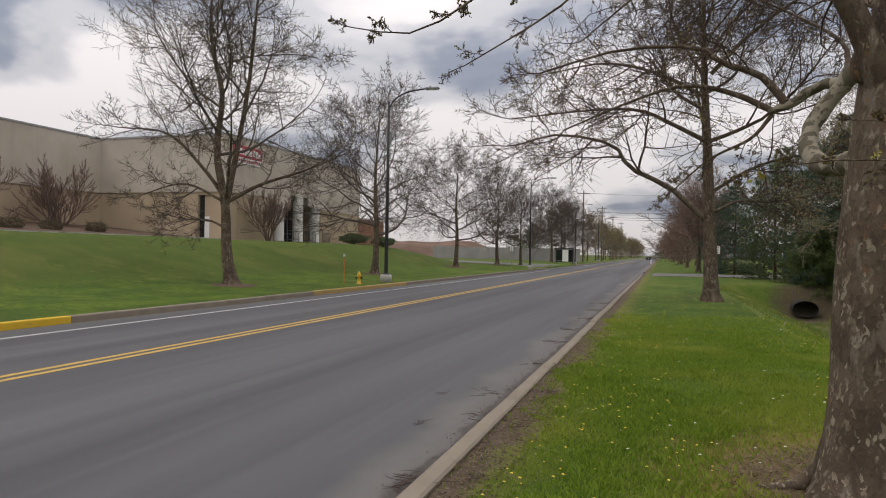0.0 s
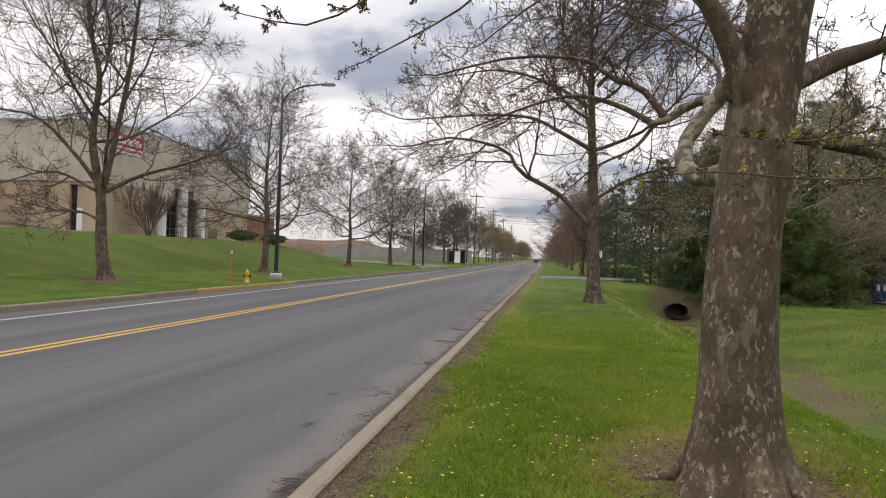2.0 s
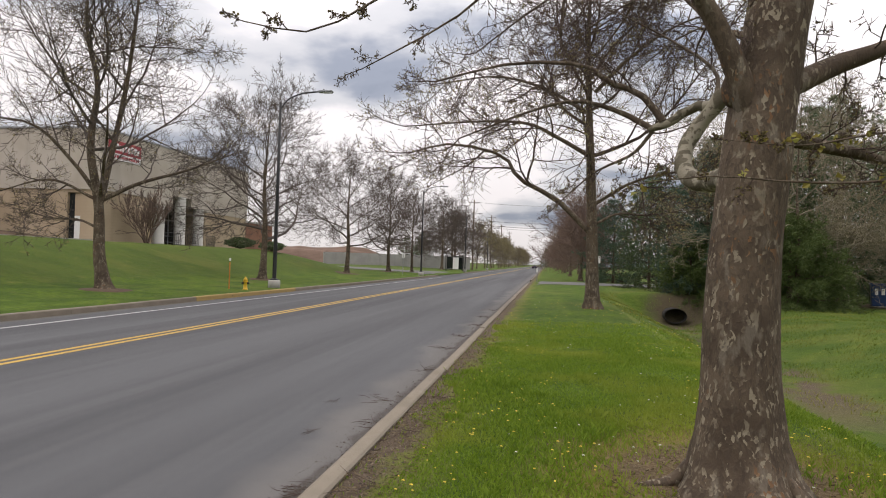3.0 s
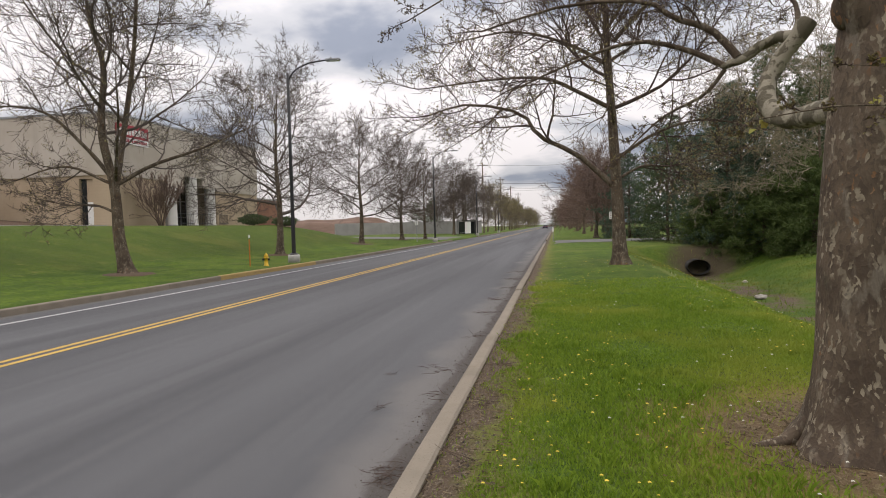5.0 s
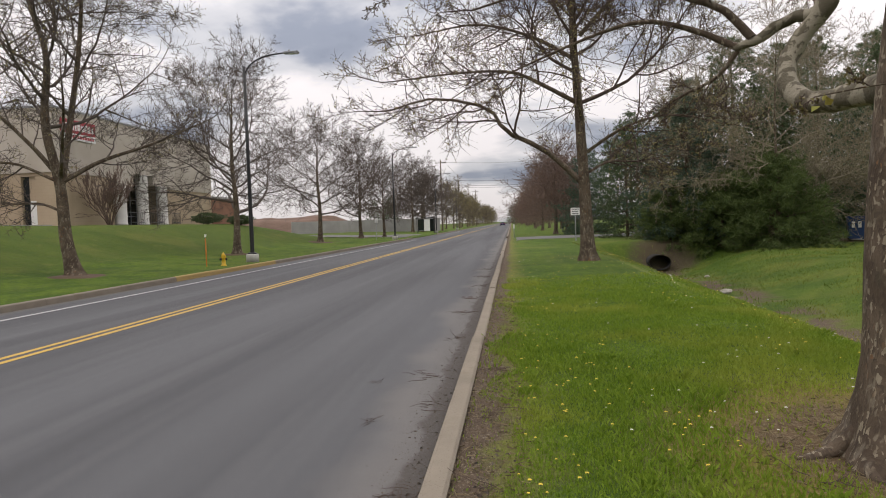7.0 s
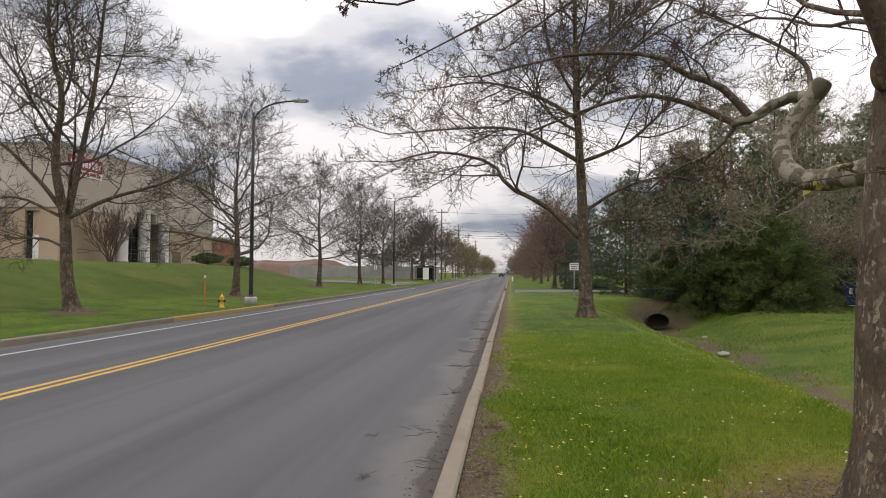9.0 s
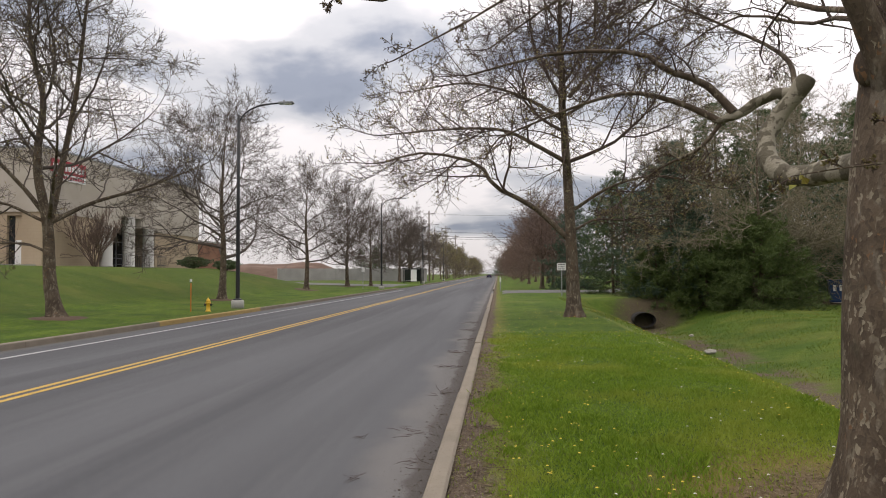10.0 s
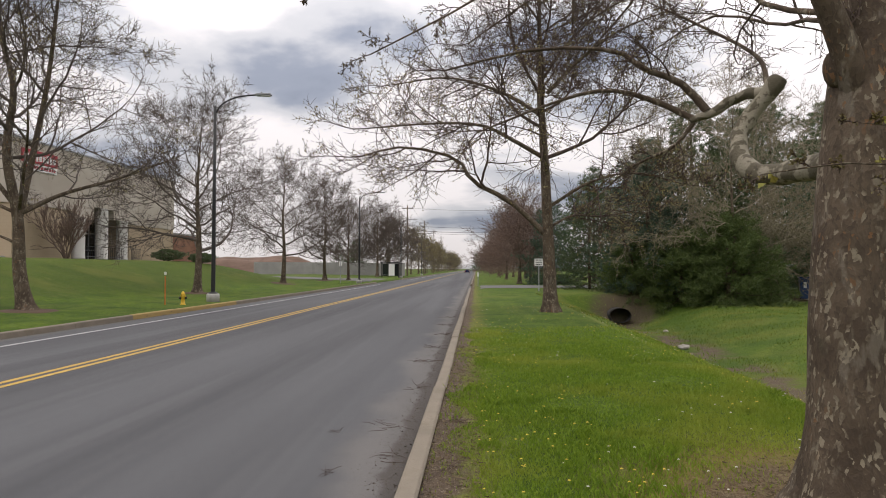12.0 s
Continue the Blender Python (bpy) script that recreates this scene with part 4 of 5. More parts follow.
def t0_tree():
    """The near plane tree with its cut, elbowed limb."""
    limbs = [
        ([(0.04, -0.02, 2.35), (-0.06, -0.113, 2.62), (-0.201, -0.157, 2.95), (-0.42, -0.27, 3.28), (-0.85, -0.6, 3.9), (-1.8, -0.95, 4.6)], 0.098, 0.5),
        ([(0.06, -0.05, 2.5), (0.24, -0.045, 2.66), (0.588, 0.107, 2.85), (0.8, 0.15, 2.93), (1.02, 0.2, 3.03), (1.9, 0.45, 3.4), (3.1, 0.55, 4.0)], 0.088, 0.7),
        ([(0.1, 0.05, 2.38), (0.401, 0.152, 2.34), (0.8, 0.3, 2.29), (1.13, 0.4, 2.26), (2.1, 0.65, 2.42)], 0.062, 0.8),
        ([(-0.35, 1.74, 2.75), (-0.65, 1.89, 2.95), (-1.05, 1.94, 3.06), (-1.5, 2.04, 2.98), (-2.2, 2.09, 2.72)], 0.03),
        ([(-0.26, 1.67, 2.8), (-0.45, 1.79, 3.08), (-0.75, 1.84, 3.22), (-1.0, 1.89, 3.4), (-1.7, 2.09, 3.48), (-2.5, 2.29, 3.36)], 0.036),
        ([(-0.35, 1.74, 2.72), (-0.52, 1.79, 2.52), (-0.85, 1.89, 2.36), (-1.2, 1.99, 2.05)], 0.02),
        ([(0.12, 1.39, 2.9), (0.2, 1.79, 3.3), (-0.1, 2.29, 3.75), (-0.6, 2.69, 4.2)], 0.024),
        ([(-0.5, -0.21, 3.45), (-1.2, -0.51, 3.62), (-1.8, -0.66, 3.35), (-2.3, -0.69, 3.08), (-2.75, -0.71, 2.86), (-3.2, -0.71, 2.93)], 0.014, 0.24),
        ([(-0.5, -0.21, 3.45), (-0.9, 0.59, 4.0), (-1.6, 1.09, 4.0), (-2.2, 1.34, 3.66), (-3.1, 1.59, 3.3)], 0.022, 0.4),
        ([(0.29, 0.109, 4.3), (-0.4, 1.49, 5.0), (-1.0, 2.69, 4.9), (-1.16, 2.97, 4.5), (-1.19, 2.99, 4.04)], 0.05, 0.5),
        ([(0.246, 0.333, 3.1), (0.05, 1.19, 3.5), (-0.2, 1.79, 4.05), (-0.6, 2.89, 4.3), (-1.2, 4.29, 4.3)], 0.024),
        ([(0.246, 0.333, 3.0), (0.5, 1.49, 3.5), (0.6, 2.29, 3.75), (0.3, 3.29, 4.2), (-0.2, 4.69, 4.1)], 0.024),
        ([(0.24, 0.19, 3.6), (-0.4, 1.59, 4.0), (-0.8, 2.19, 4.45), (-1.5, 3.29, 4.5), (-2.3, 4.29, 4.3)], 0.03),
        ([(0.292, 0.223, 3.8), (0.25, 1.89, 4.3), (-0.2, 2.89, 4.75), (-0.4, 4.09, 4.6), (-0.8, 5.09, 4.3)], 0.03),
        ([(1.4, -0.21, 2.2), (0.95, -0.36, 2.09), (0.6, -0.46, 2.0), (0.1, -0.56, 1.98), (-0.35, -0.63, 2.0), (-0.8, -0.66, 1.94)], 0.011, 0.3),
        ([(1.2, -0.11, 2.42), (0.6, -0.31, 2.3), (0.2, -0.39, 2.22), (-0.25, -0.46, 2.24)], 0.009, 0.3),
    ]
    opt = dict(OPT_OPEN, seg=0.14, auto=6, taper=1.5, span=(0.55, 0.92), reach=3.2, kids=(6, 7, 8), thin=0.0040, lift=0.0, wiggle=0.23, limb_len=0.48, ratio=(0.36, 0.56))
    t = bare_tree("plane_tree", 21, 10.0, 0.238, limbs, opt, BARK, TWIG, BUD_DULL, 0.34, 0.02,
                  [(0, 0, 0), (-0.01, 0.0, 1.0), (0.0, 0.0, 1.6), (0.09, 0.0, 2.6), (0.2, 0.0, 3.4), (0.38, 0.05, 5.0), (0.5, 0.1, 10.0)], 1.95)
    # the cut limb: out from the trunk, a bend upwards, a thick blunt end, and a limb that leaves it
    arm = [(0.04, 0.08, 2.12), (0.023, 0.533, 2.15), (-0.02, 0.89, 2.16), (-0.11, 1.09, 2.2), (-0.16, 1.25, 2.34), (-0.1, 1.39, 2.56), (0.03, 1.39, 2.76), (0.15, 1.33, 2.93), (0.18, 1.32, 2.97)]
    side = [(0.12, 1.34, 2.86), (0.0, 1.47, 2.89), (-0.12, 1.59, 2.85), (-0.24, 1.67, 2.78), (-0.37, 1.75, 2.74)]
    for ctrl, girth in ((arm, (0.100, 0.084, 0.078, 0.078, 0.072, 0.064, 0.062, 0.068, 0.058)), (side, (0.050, 0.044, 0.042, 0.038, 0.030))):
        n = 34
        pts = smooth_line(ctrl, n)
        rad = np.interp(np.linspace(0, 1, n), np.linspace(0, 1, len(girth)), girth)
        v, f = tubes([(pts, rad)], lambda q: 18)
        v = [tuple(Vector(p) + 0.016 * noise.noise_vector(Vector(p) * 8)) for p in v]
        raw("cut_limb", v, f, LIMB, t, True, "pale flaking cut limb with an elbow")
    # young leaves that open along the low front twigs
    rng = np.random.default_rng(77)
    leaf_lines = []
    for ctrl in (limbs[-2][0], limbs[-1][0]):
        for p in smooth_line(ctrl, 46):
            if rng.random() < 0.45:
                d = unit(rng.normal(size=3) + np.array((-0.3, 0, 0.5)))
                leaf_lines.append((0, [p, p + d * 0.03, p + d * 0.06], [0.003] * 3))
    v, f = leaflets(rng, leaf_lines, 1.0, 0.042, (0,), 3)
    raw("young_foliage", v, f, BUD_GREEN, t, False, "opening yellow-green foliage on low twigs")["kind"] = "stuff"
    bm = bmesh.new()
    bmesh.ops.create_icosphere(bm, subdivisions=3, radius=0.07)
    for p in bm.verts:
        p.co *= 1 + 0.25 * noise.noise(p.co * 7)
        p.co.z *= 1.6
    bmesh.ops.translate(bm, vec=(-0.12, -0.05, 2.64), verts=bm.verts)
    part("burl", bm, BARK, t, "", True)
    # low surface roots
    for a, r0, ln in ((2.9, 0.055, 0.42), (3.7, 0.05, 0.14), (4.7, 0.05, 0.10), (5.7, 0.045, 0.12)):
        q = smooth_line([(math.cos(a) * 0.28, math.sin(a) * 0.28, 0.16), (math.cos(a) * 0.42, math.sin(a) * 0.42, 0.03), (math.cos(a + 0.2) * (0.42 + ln * 0.5), math.sin(a + 0.2) * (0.42 + ln * 0.5), -0.005), (math.cos(a + 0.1) * (0.42 + ln), math.sin(a + 0.1) * (0.42 + ln), -0.05)], 12)
        v, f = tubes([(q, [r0 * (1 - 0.06 * k) for k in range(12)])], lambda z: 9)
        raw("root", v, f, BARK, t, True)
    return t


def place(t, x, y, turn=0, scale=1.0, sink=0.0):
    t.matrix_basis = pose(x, y, ground_z(x, y) - sink, 0, 0, turn) @ Matrix.Scale(scale, 4)
    return t


tagged(place(t0_tree(), 2.78, 4.66), "mature plane tree with mottled flaking bark beside the kerb", "tree")
tagged(place(t2_tree(), 3.08, 23.3, 4), "bare plane tree with spreading limbs and opening buds", "tree", "street trees")
tagged(place(t1_tree(), -14.0, 21.7, 12), "leaning bare plane tree on the mown verge", "tree", "street trees")

OPT_ROW = dict(OPT_OPEN, kids=(7, 7, 8), auto=19, span=(0.2, 0.84), reach=5.7, up=(0.12, 1.0), thin=0.0106, lift=0.045, fall=0.52)
row_a = bare_tree("plane_tree", 31, 8.3, 0.2, [], OPT_ROW, BARK_YOUNG, TWIG_GREY)
row_b = bare_tree("plane_tree", 47, 8.0, 0.18, [], dict(OPT_ROW, reach=5.0, auto=15), BARK_YOUNG, TWIG_GREY)
tagged(place(row_a, -14.7, 36.6, 40, 1.12), "bare plane tree beside the street lamp", "tree", "street trees")
tagged(place(row_b, -15.9, 57, 10, 1.22), "bare plane tree on the far verge", "tree", "street trees")


def copy_at(t, x, y, turn, scale=1.0):
    return copy_thing(t, pose(x, y, ground_z(x, y), 0, 0, turn) @ Matrix.Scale(scale / t.scale[0], 4))


for src, x, y, turn, s in ((row_a, -16.2, 74, 200, 1.15), (row_b, -14.6, 79.5, 120, 1.05), (row_a, -16, 112, 300, 1.3), (row_b, -15, 117, 77, 1.3), (row_b, -16, 128, 17, 1.25), (row_a, -18, 142, 110, 1.25)):
    copy_at(src, x, y, turn, s)

# far rows along both sides of the road: lighter trees
OPT_FAR = dict(OPT_OPEN, kids=(6, 8), levels=2, auto=26, span=(0.14, 0.95), reach=4.8, up=(0.25, 1.1), thin=0.024, seg=0.9)
far_a = bare_tree("street_tree", 61, 10.0, 0.17, [], OPT_FAR, BARK_YOUNG, TWIG_GREY, BUD, 0.8, 0.16, per=2)
far_r = bare_tree("red_maple", 63, 7.0, 0.2, [], dict(OPT_FAR, auto=40, reach=4.4, span=(0.14, 0.9), kids=(7, 9), thin=0.018, up=(0.3, 1.15), fall=0.3), BARK_YOUNG, TWIG_RED, BUD_RED, 0.8, 0.075, per=2)
tagged(place(far_a, -15, 160, 0), "distant street tree with brown spring twigs", "tree", "far street trees")
tagged(place(far_r, 4.8, 66, 0), "reddish budding maple beside the road", "tree", "maples")
rr = random.Random(5)
for k in range(26):
    copy_at(far_a, -14.5 + rr.uniform(-3, 2), 172 + k * 15 + rr.uniform(-4, 4), rr.uniform(0, 360), rr.uniform(0.8, 1.1))
for k in range(15):
    copy_at(far_r, 6.0 + rr.uniform(-1.5, 2.5), 76 + k * 13 + rr.uniform(-3, 3), rr.uniform(0, 360), rr.uniform(0.85, 1.12))
for k in range(8):
    copy_at(far_a, 6 + rr.uniform(-1, 3), 290 + k * 22, rr.uniform(0, 360), rr.uniform(0.8, 1.1))

# pines behind the ditch
pine_a = pine(71, 12.4, 4.7, NEEDLE, 17, 13, 0.06)
pine_b = pine(72, 10.0, 4.1, NEEDLE_BLUE, 15, 13, 0.05)
tagged(place(pine_a, 14.5, 44.5, 0), "dense dark green pine behind the ditch", "tree", "pines")
tagged(place(pine_b, 11.0, 41.9, 0, 0.85), "blue-green pine with boughs to the ground", "tree", "pines")
for src, x, y, s in ((pine_a, 18.5, 47, 1.0), (pine_b, 13.0, 48.5, 1.05), (pine_a, 8.8, 49.5, 0.62), (pine_b, 25.0, 46.5, 1.0), (pine_a, 26, 48, 1.12), (pine_a, 23, 54, 1.2), (pine_b, 30, 44, 1.0), (pine_a, 34, 50, 1.1), (pine_b, 7.5, 62, 0.75), (pine_a, 12, 66, 0.9), (pine_b, 39, 46, 1.2), (pine_a, 30, 58, 1.25)):
    copy_at(src, x, y, rr.uniform(0, 360), s)
for x, y, s in ((1, 420, 0.9), (4, 400, 0.8), (-30, 170, 0.7), (-35, 172, 0.6), (-27, 150, 0.55)):
    copy_at(pine_a, x, y, rr.uniform(0, 360), s)

# budding tree before the pines, shrubs
hazel = bare_tree("budding_tree", 81, 11.4, 0.13, [], dict(OPT_OPEN, auto=24, span=(0.12, 0.93), reach=4.8, kids=(5, 6, 7), up=(0.1, 1.1), thin=0.012, fall=0.42), BARK_YOUNG, OLIVE_TWIG, HAZE, 0.95, 0.06, per=3)
tagged(place(hazel, 14.5, 37.5, 0), "budding tree in brownish green haze before the pines", "tree")
copy_at(hazel, 23.6, 40.5, 150, 0.9)
copy_at(hazel, 11.6, 41.0, 60, 0.92)
copy_at(hazel, 18.3, 41.6, 210, 1.0)
young = tagged(place(pine(73, 4.6, 2.9, TIP, 11, 20, 0.06, 0.30), 14.2, 37.6), "bushy young green pine above the ditch bank", "shrub", "young pines")
for x, y, s in ((15.4, 39.4, 0.95), (12.4, 39.8, 0.85), (15.0, 41.2, 1.2), (9.9, 41.2, 0.7)):
    copy_at(young, x, y, x * 77, s)


def foot_ring(x, y, r, seed):
    """A low uneven dark brown ring at the foot of a tree."""
    bm, n = bmesh.new(), 28
    rings = []
    for k, (f, h) in enumerate(((1.0, -0.03), (0.8, 0.035), (0.5, 0.06), (0.15, 0.07))):
        ring = []
        for j in range(n):
            a = 2 * math.pi * j / n
            q = r * f * (1 + 0.22 * noise.noise(Vector((math.cos(a) * 1.5 + seed, math.sin(a) * 1.5, 0))))
            px, py = x + q * math.cos(a), y + q * math.sin(a)
            ring.append(bm.verts.new((px, py, ground_z(px, py) + h)))
        rings.append(ring)
    for a, b in zip(rings, rings[1:]):
        for j in range(n):
            bm.faces.new((a[j], a[(j + 1) % n], b[(j + 1) % n], b[j]))
    bm.faces.new(rings[-1])
    tagged(part("foot_ring", bm, MULCH, None, "", True), "low dark brown ring round the foot of a tree", "mulch", "mulch rings")


for x, y, r, k in ((-14.0, 21.7, 0.95, 1), (-14.7, 36.6, 0.8, 2), (-15.9, 57, 1.3, 3), (-16.2, 74, 1.0, 4)):
    foot_ring(x, y, r, k)


# ---- street furniture ----
def street_lamp(x, y, turn=0.0):
    t = tagged(new("street_lamp"), "tall black street lamp with a curved arm on a concrete foot", "street lamp", "street lamps")
    part("foot", lathe([(0.28, -0.1), (0.28, 0.3), (0.25, 0.36)], 20), CONCRETE, t, "round concrete foot", True)
    part("base_plate", lathe([(0.2, 0.36), (0.2, 0.40), (0.12, 0.44)], 16), BLACK, t)
    v, f = tubes([([(0, 0, 0.4), (0, 0, 4.5), (0, 0, 8.75)], [0.095, 0.08, 0.062])], lambda q: 16)
    raw("pole", v, f, BLACK, t, True)
    v, f = tubes([(smooth_line([(0, 0, 8.4), (0.35, 0, 8.85), (1.0, 0, 9.14), (1.9, 0, 9.24)], 16), [0.035] * 16)], lambda q: 10)
    raw("arm", v, f, BLACK, t, True)
    bm = bmesh.new()
    box(bm, 1.85, 2.55, -0.13, 0.13, 9.18, 9.28, 0.03)
    head = part("lamp_head", bm, LAMP_GREY, t, "flat grey lamp head")
    part("lens", boxm(2.1, 2.5, -0.1, 0.1, 9.165, 9.179), WHITE, head)
    part("photocell", lathe([(0.04, 9.27), (0.04, 9.35), (0.02, 9.37)], 10, at=(2.1, 0, 0)), LAMP_GREY, head)
    t.matrix_basis = pose(x, y, ground_z(x, y), 0, 0, turn)
    return t


lamp = street_lamp(-11.1, 29.8)
copy_thing(lamp, pose(-11.2, 67.5, ground_z(-11.2, 67.5), 0, 0, 3))
copy_thing(lamp, pose(-11.2, 105, ground_z(-11.2, 105), 0, 0, 0))
copy_thing(lamp, pose(-11.2, 145, ground_z(-11.2, 145), 0, 0, 0))


def hydrant(x, y):
    t = tagged(new("fire_hydrant"), "yellow fire hydrant on the verge by the kerb", "fire hydrant")
    part("barrel", lathe([(0.16, -0.05), (0.16, 0.05), (0.115, 0.07), (0.11, 0.45), (0.15, 0.47), (0.15, 0.52), (0.13, 0.54)], 20), HYDRANT, t, "", True)
    part("bonnet", lathe([(0.13, 0.54), (0.125, 0.62), (0.09, 0.70), (0.04, 0.74), (0.03, 0.80)], 20), HYDRANT, t, "", True)
    for a in (0, 90, 180):
        bm = lathe([(0.06, 0.09), (0.06, 0.17), (0.075, 0.175), (0.075, 0.21), (0.03, 0.215), (0.03, 0.24)], 14)
        ob = part("outlet_cap", bm, HYDRANT if a == 90 else BLACK, t)
        ob.matrix_basis = pose(0, 0, 0.40, 90, 0, a + 90)
    t.matrix_basis = pose(x, y, ground_z(x, y), 0, 0, 20) @ Matrix.Scale(0.70, 4)


hydrant(-11.3, 27.2)


def marker_post(x, y):
    t = tagged(new("marker_post"), "thin orange marker post with a pale top on the verge", "marker post")
    part("post", boxm(-0.022, 0.022, -0.015, 0.015, -0.1, 1.15, bevel=0.006), ORANGE, t)
    part("cap", boxm(-0.035, 0.035, -0.025, 0.025, 1.2, 1.32), WHITE, t, "pale reflective cap")
    t.matrix_basis = pose(x, y, ground_z(x, y))


marker_post(-11.9, 26.9)


def road_sign(x, y, w, h, zc, turn=0.0, lines=3, label="white rectangular traffic sign on a steel post"):
    t = tagged(new("road_sign"), label, "traffic sign", "traffic signs")
    bm = bmesh.new()
    box(bm, -0.03, 0.03, -0.012, 0.012, -0.1, zc + h / 2)
    box(bm, -0.03, -0.022, -0.035, -0.0125, -0.1, zc + h / 2)
    box(bm, 0.022, 0.03, -0.035, -0.0125, -0.1, zc + h / 2)
    part("post", bm, GALV, t)
    pl = part("plate", boxm(-w / 2, w / 2, -0.055, -0.04, zc - h / 2, zc + h / 2, bevel=0.004), WHITE, t, "white sign plate")
    r = random.Random(int(x * 10))
    for k in range(lines):
        z = zc + h / 2 - h * (k + 0.6) / (lines + 0.2)
        bm = bmesh.new()
        u = -w * 0.38
        while u < w * 0.34:
            q = r.uniform(0.05, 0.11)
            box(bm, u, min(u + q, w * 0.4), -0.059, -0.0555, z - h * 0.07, z + h * 0.07)
            u += q + 0.025
        part("lettering", bm, BLACK, pl, "dark bars of lettering")
    t.matrix_basis = pose(x, y, ground_z(x, y), 0, 0, turn)
    return t


road_sign(4.72, 45, 0.58, 0.46, 1.9, 0, 3)
road_sign(0.75, 57.5, 0.12, 0.35, 1.0, 0, 0, "slim dark delineator post at the drive")
road_sign(-12.9, 66.5, 0.3, 0.45, 1.9, 180, 2, "traffic sign on a steel post seen from behind")


def bus_shelter(x, y):
    t = tagged(new("bus_shelter"), "small glazed bus shelter with a pale advertising panel", "bus shelter")
    for px in (-1.3, 1.3):
        for py in (-0.6, 0.6):
            part("post", boxm(px - 0.04, px + 0.04, py - 0.04, py + 0.04, 0, 2.3), BLACK, t)
    part("roof", boxm(-1.5, 1.5, -0.8, 0.8, 2.3, 2.42, bevel=0.02), BLACK, t)
    part("back_glass", boxm(-1.26, 1.26, 0.58, 0.6, 0.3, 2.2), GLASS, t)
    part("poster_panel", boxm(-0.2, 0.7, -0.62, -0.58, 0.35, 2.15), WHITE, t, "pale poster panel")
    part("bench", boxm(-1.1, 0.4, 0.1, 0.45, 0.42, 0.48, bevel=0.01), GALV, t)
    t.matrix_basis = pose(x, y, ground_z(x, y), 0, 0, 0)


bus_shelter(-12.6, 103)


def culvert():
    t = tagged(new("culvert_pipe"), "dark corrugated culvert pipe in the ditch bank", "culvert")
    x, y, z = 8.62, 38.3, -0.99
    rx, rz, n = 0.60, 0.41, 28
    rings = []
    bm = bmesh.new()
    for k, (dy, s) in enumerate([(8.5, 0.95), (0.6, 0.95), (0.02, 0.97), (0.0, 1.0), (0.6, 1.0), (8.5, 1.0)]):
        rings.append([bm.verts.new((x + rx * s * math.cos(2 * math.pi * j / n), y + dy, z + rz * s * math.sin(2 * math.pi * j / n))) for j in range(n)])
    for a, b in zip(rings, rings[1:]):
        for j in range(n):
            bm.faces.new((a[j], a[(j + 1) % n], b[(j + 1) % n], b[j]))
    part("pipe", bm, DARK, t, "", True)
    # added closing disc; the dark of the pipe's depth is in its colour
    bm = bmesh.new()
    bm.faces.new([bm.verts.new((x + rx * 0.92 * math.cos(2 * math.pi * j / n), y + 8.0, z + rz * 0.92 * math.sin(2 * math.pi * j / n))) for j in range(n)])
    part("bore", bm, DARK, t, "near-black disc for the unlit inside of the pipe")


culvert()


def rock(name, x, y, z, r, seed, material, label, flat=0.6):
    bm = bmesh.new()
    bmesh.ops.create_icosphere(bm, subdivisions=3, radius=r)
    for v in bm.verts:
        k = 1 + 0.35 * noise.noise(v.co / r * 1.1 + Vector((seed, 0, 0))) + 0.1 * noise.noise(v.co / r * 4)
        v.co = Vector((v.co.x * k * 1.3, v.co.y * k, v.co.z * k * flat))
    ob = part(name, bm, material)
    ob.matrix_basis = pose(x, y, z)
    return tagged(ob, label, "rock")


rock("pale_rock", 7.66, 23.9, ground_z(7.66, 23.9) + 0.08, 0.15, 1, STONE, "pale stone lying in the ditch")
rock("pale_rock", 8.9, 30.5, ground_z(8.9, 30.5) + 0.04, 0.09, 5, STONE, "small pale stone on the ditch bank")


def wheeled_bin(x, y, turn):
    t = tagged(new("recycling_bin"), "blue recycling bin with white marks on a pale drive", "bin")
    bm = bmesh.new()
    r = bmesh.ops.create_cube(bm, size=1)
    for v in r["verts"]:
        k = 1.0 if v.co.z > 0 else 0.86
        v.co = Vector((v.co.x * 0.95 * k, v.co.y * 0.9 * k, v.co.z * 1.2 + 0.66))
    bmesh.ops.bevel(bm, geom=list(bm.edges), offset=0.04, segments=2, affect="EDGES")
    part("body", bm, BLUE, t)
    part("lid", boxm(-0.52, 0.52, -0.5, 0.5, 1.27, 1.36, bevel=0.03), BLUE, t)
    for dx in (-0.2, 0.12):
        part("mark", boxm(dx - 0.07, dx + 0.09, -0.452, -0.44, 0.7, 1.05), WHITE, t, "white mark")
    for dx in (-0.36, 0.36):
        ob = part("wheel", lathe([(0.1, -0.03), (0.1, 0.03)], 16), RUBBER, t)
        ob.matrix_basis = pose(dx, 0.36, 0.1, 0, 90, 0)
    t.matrix_basis = pose(x, y, ground_z(x, y) + 0.06, 0, 0, turn)


wheeled_bin(20.35, 41.5, -20)
slab = boxm(17.5, 60, 42.2, 44.4, -0.6, ground_z(24, 43) + 0.06)
tagged(part("pale_drive", slab, CONCRETE), "pale concrete drive behind the shrubs", "driveway", kind="structure")


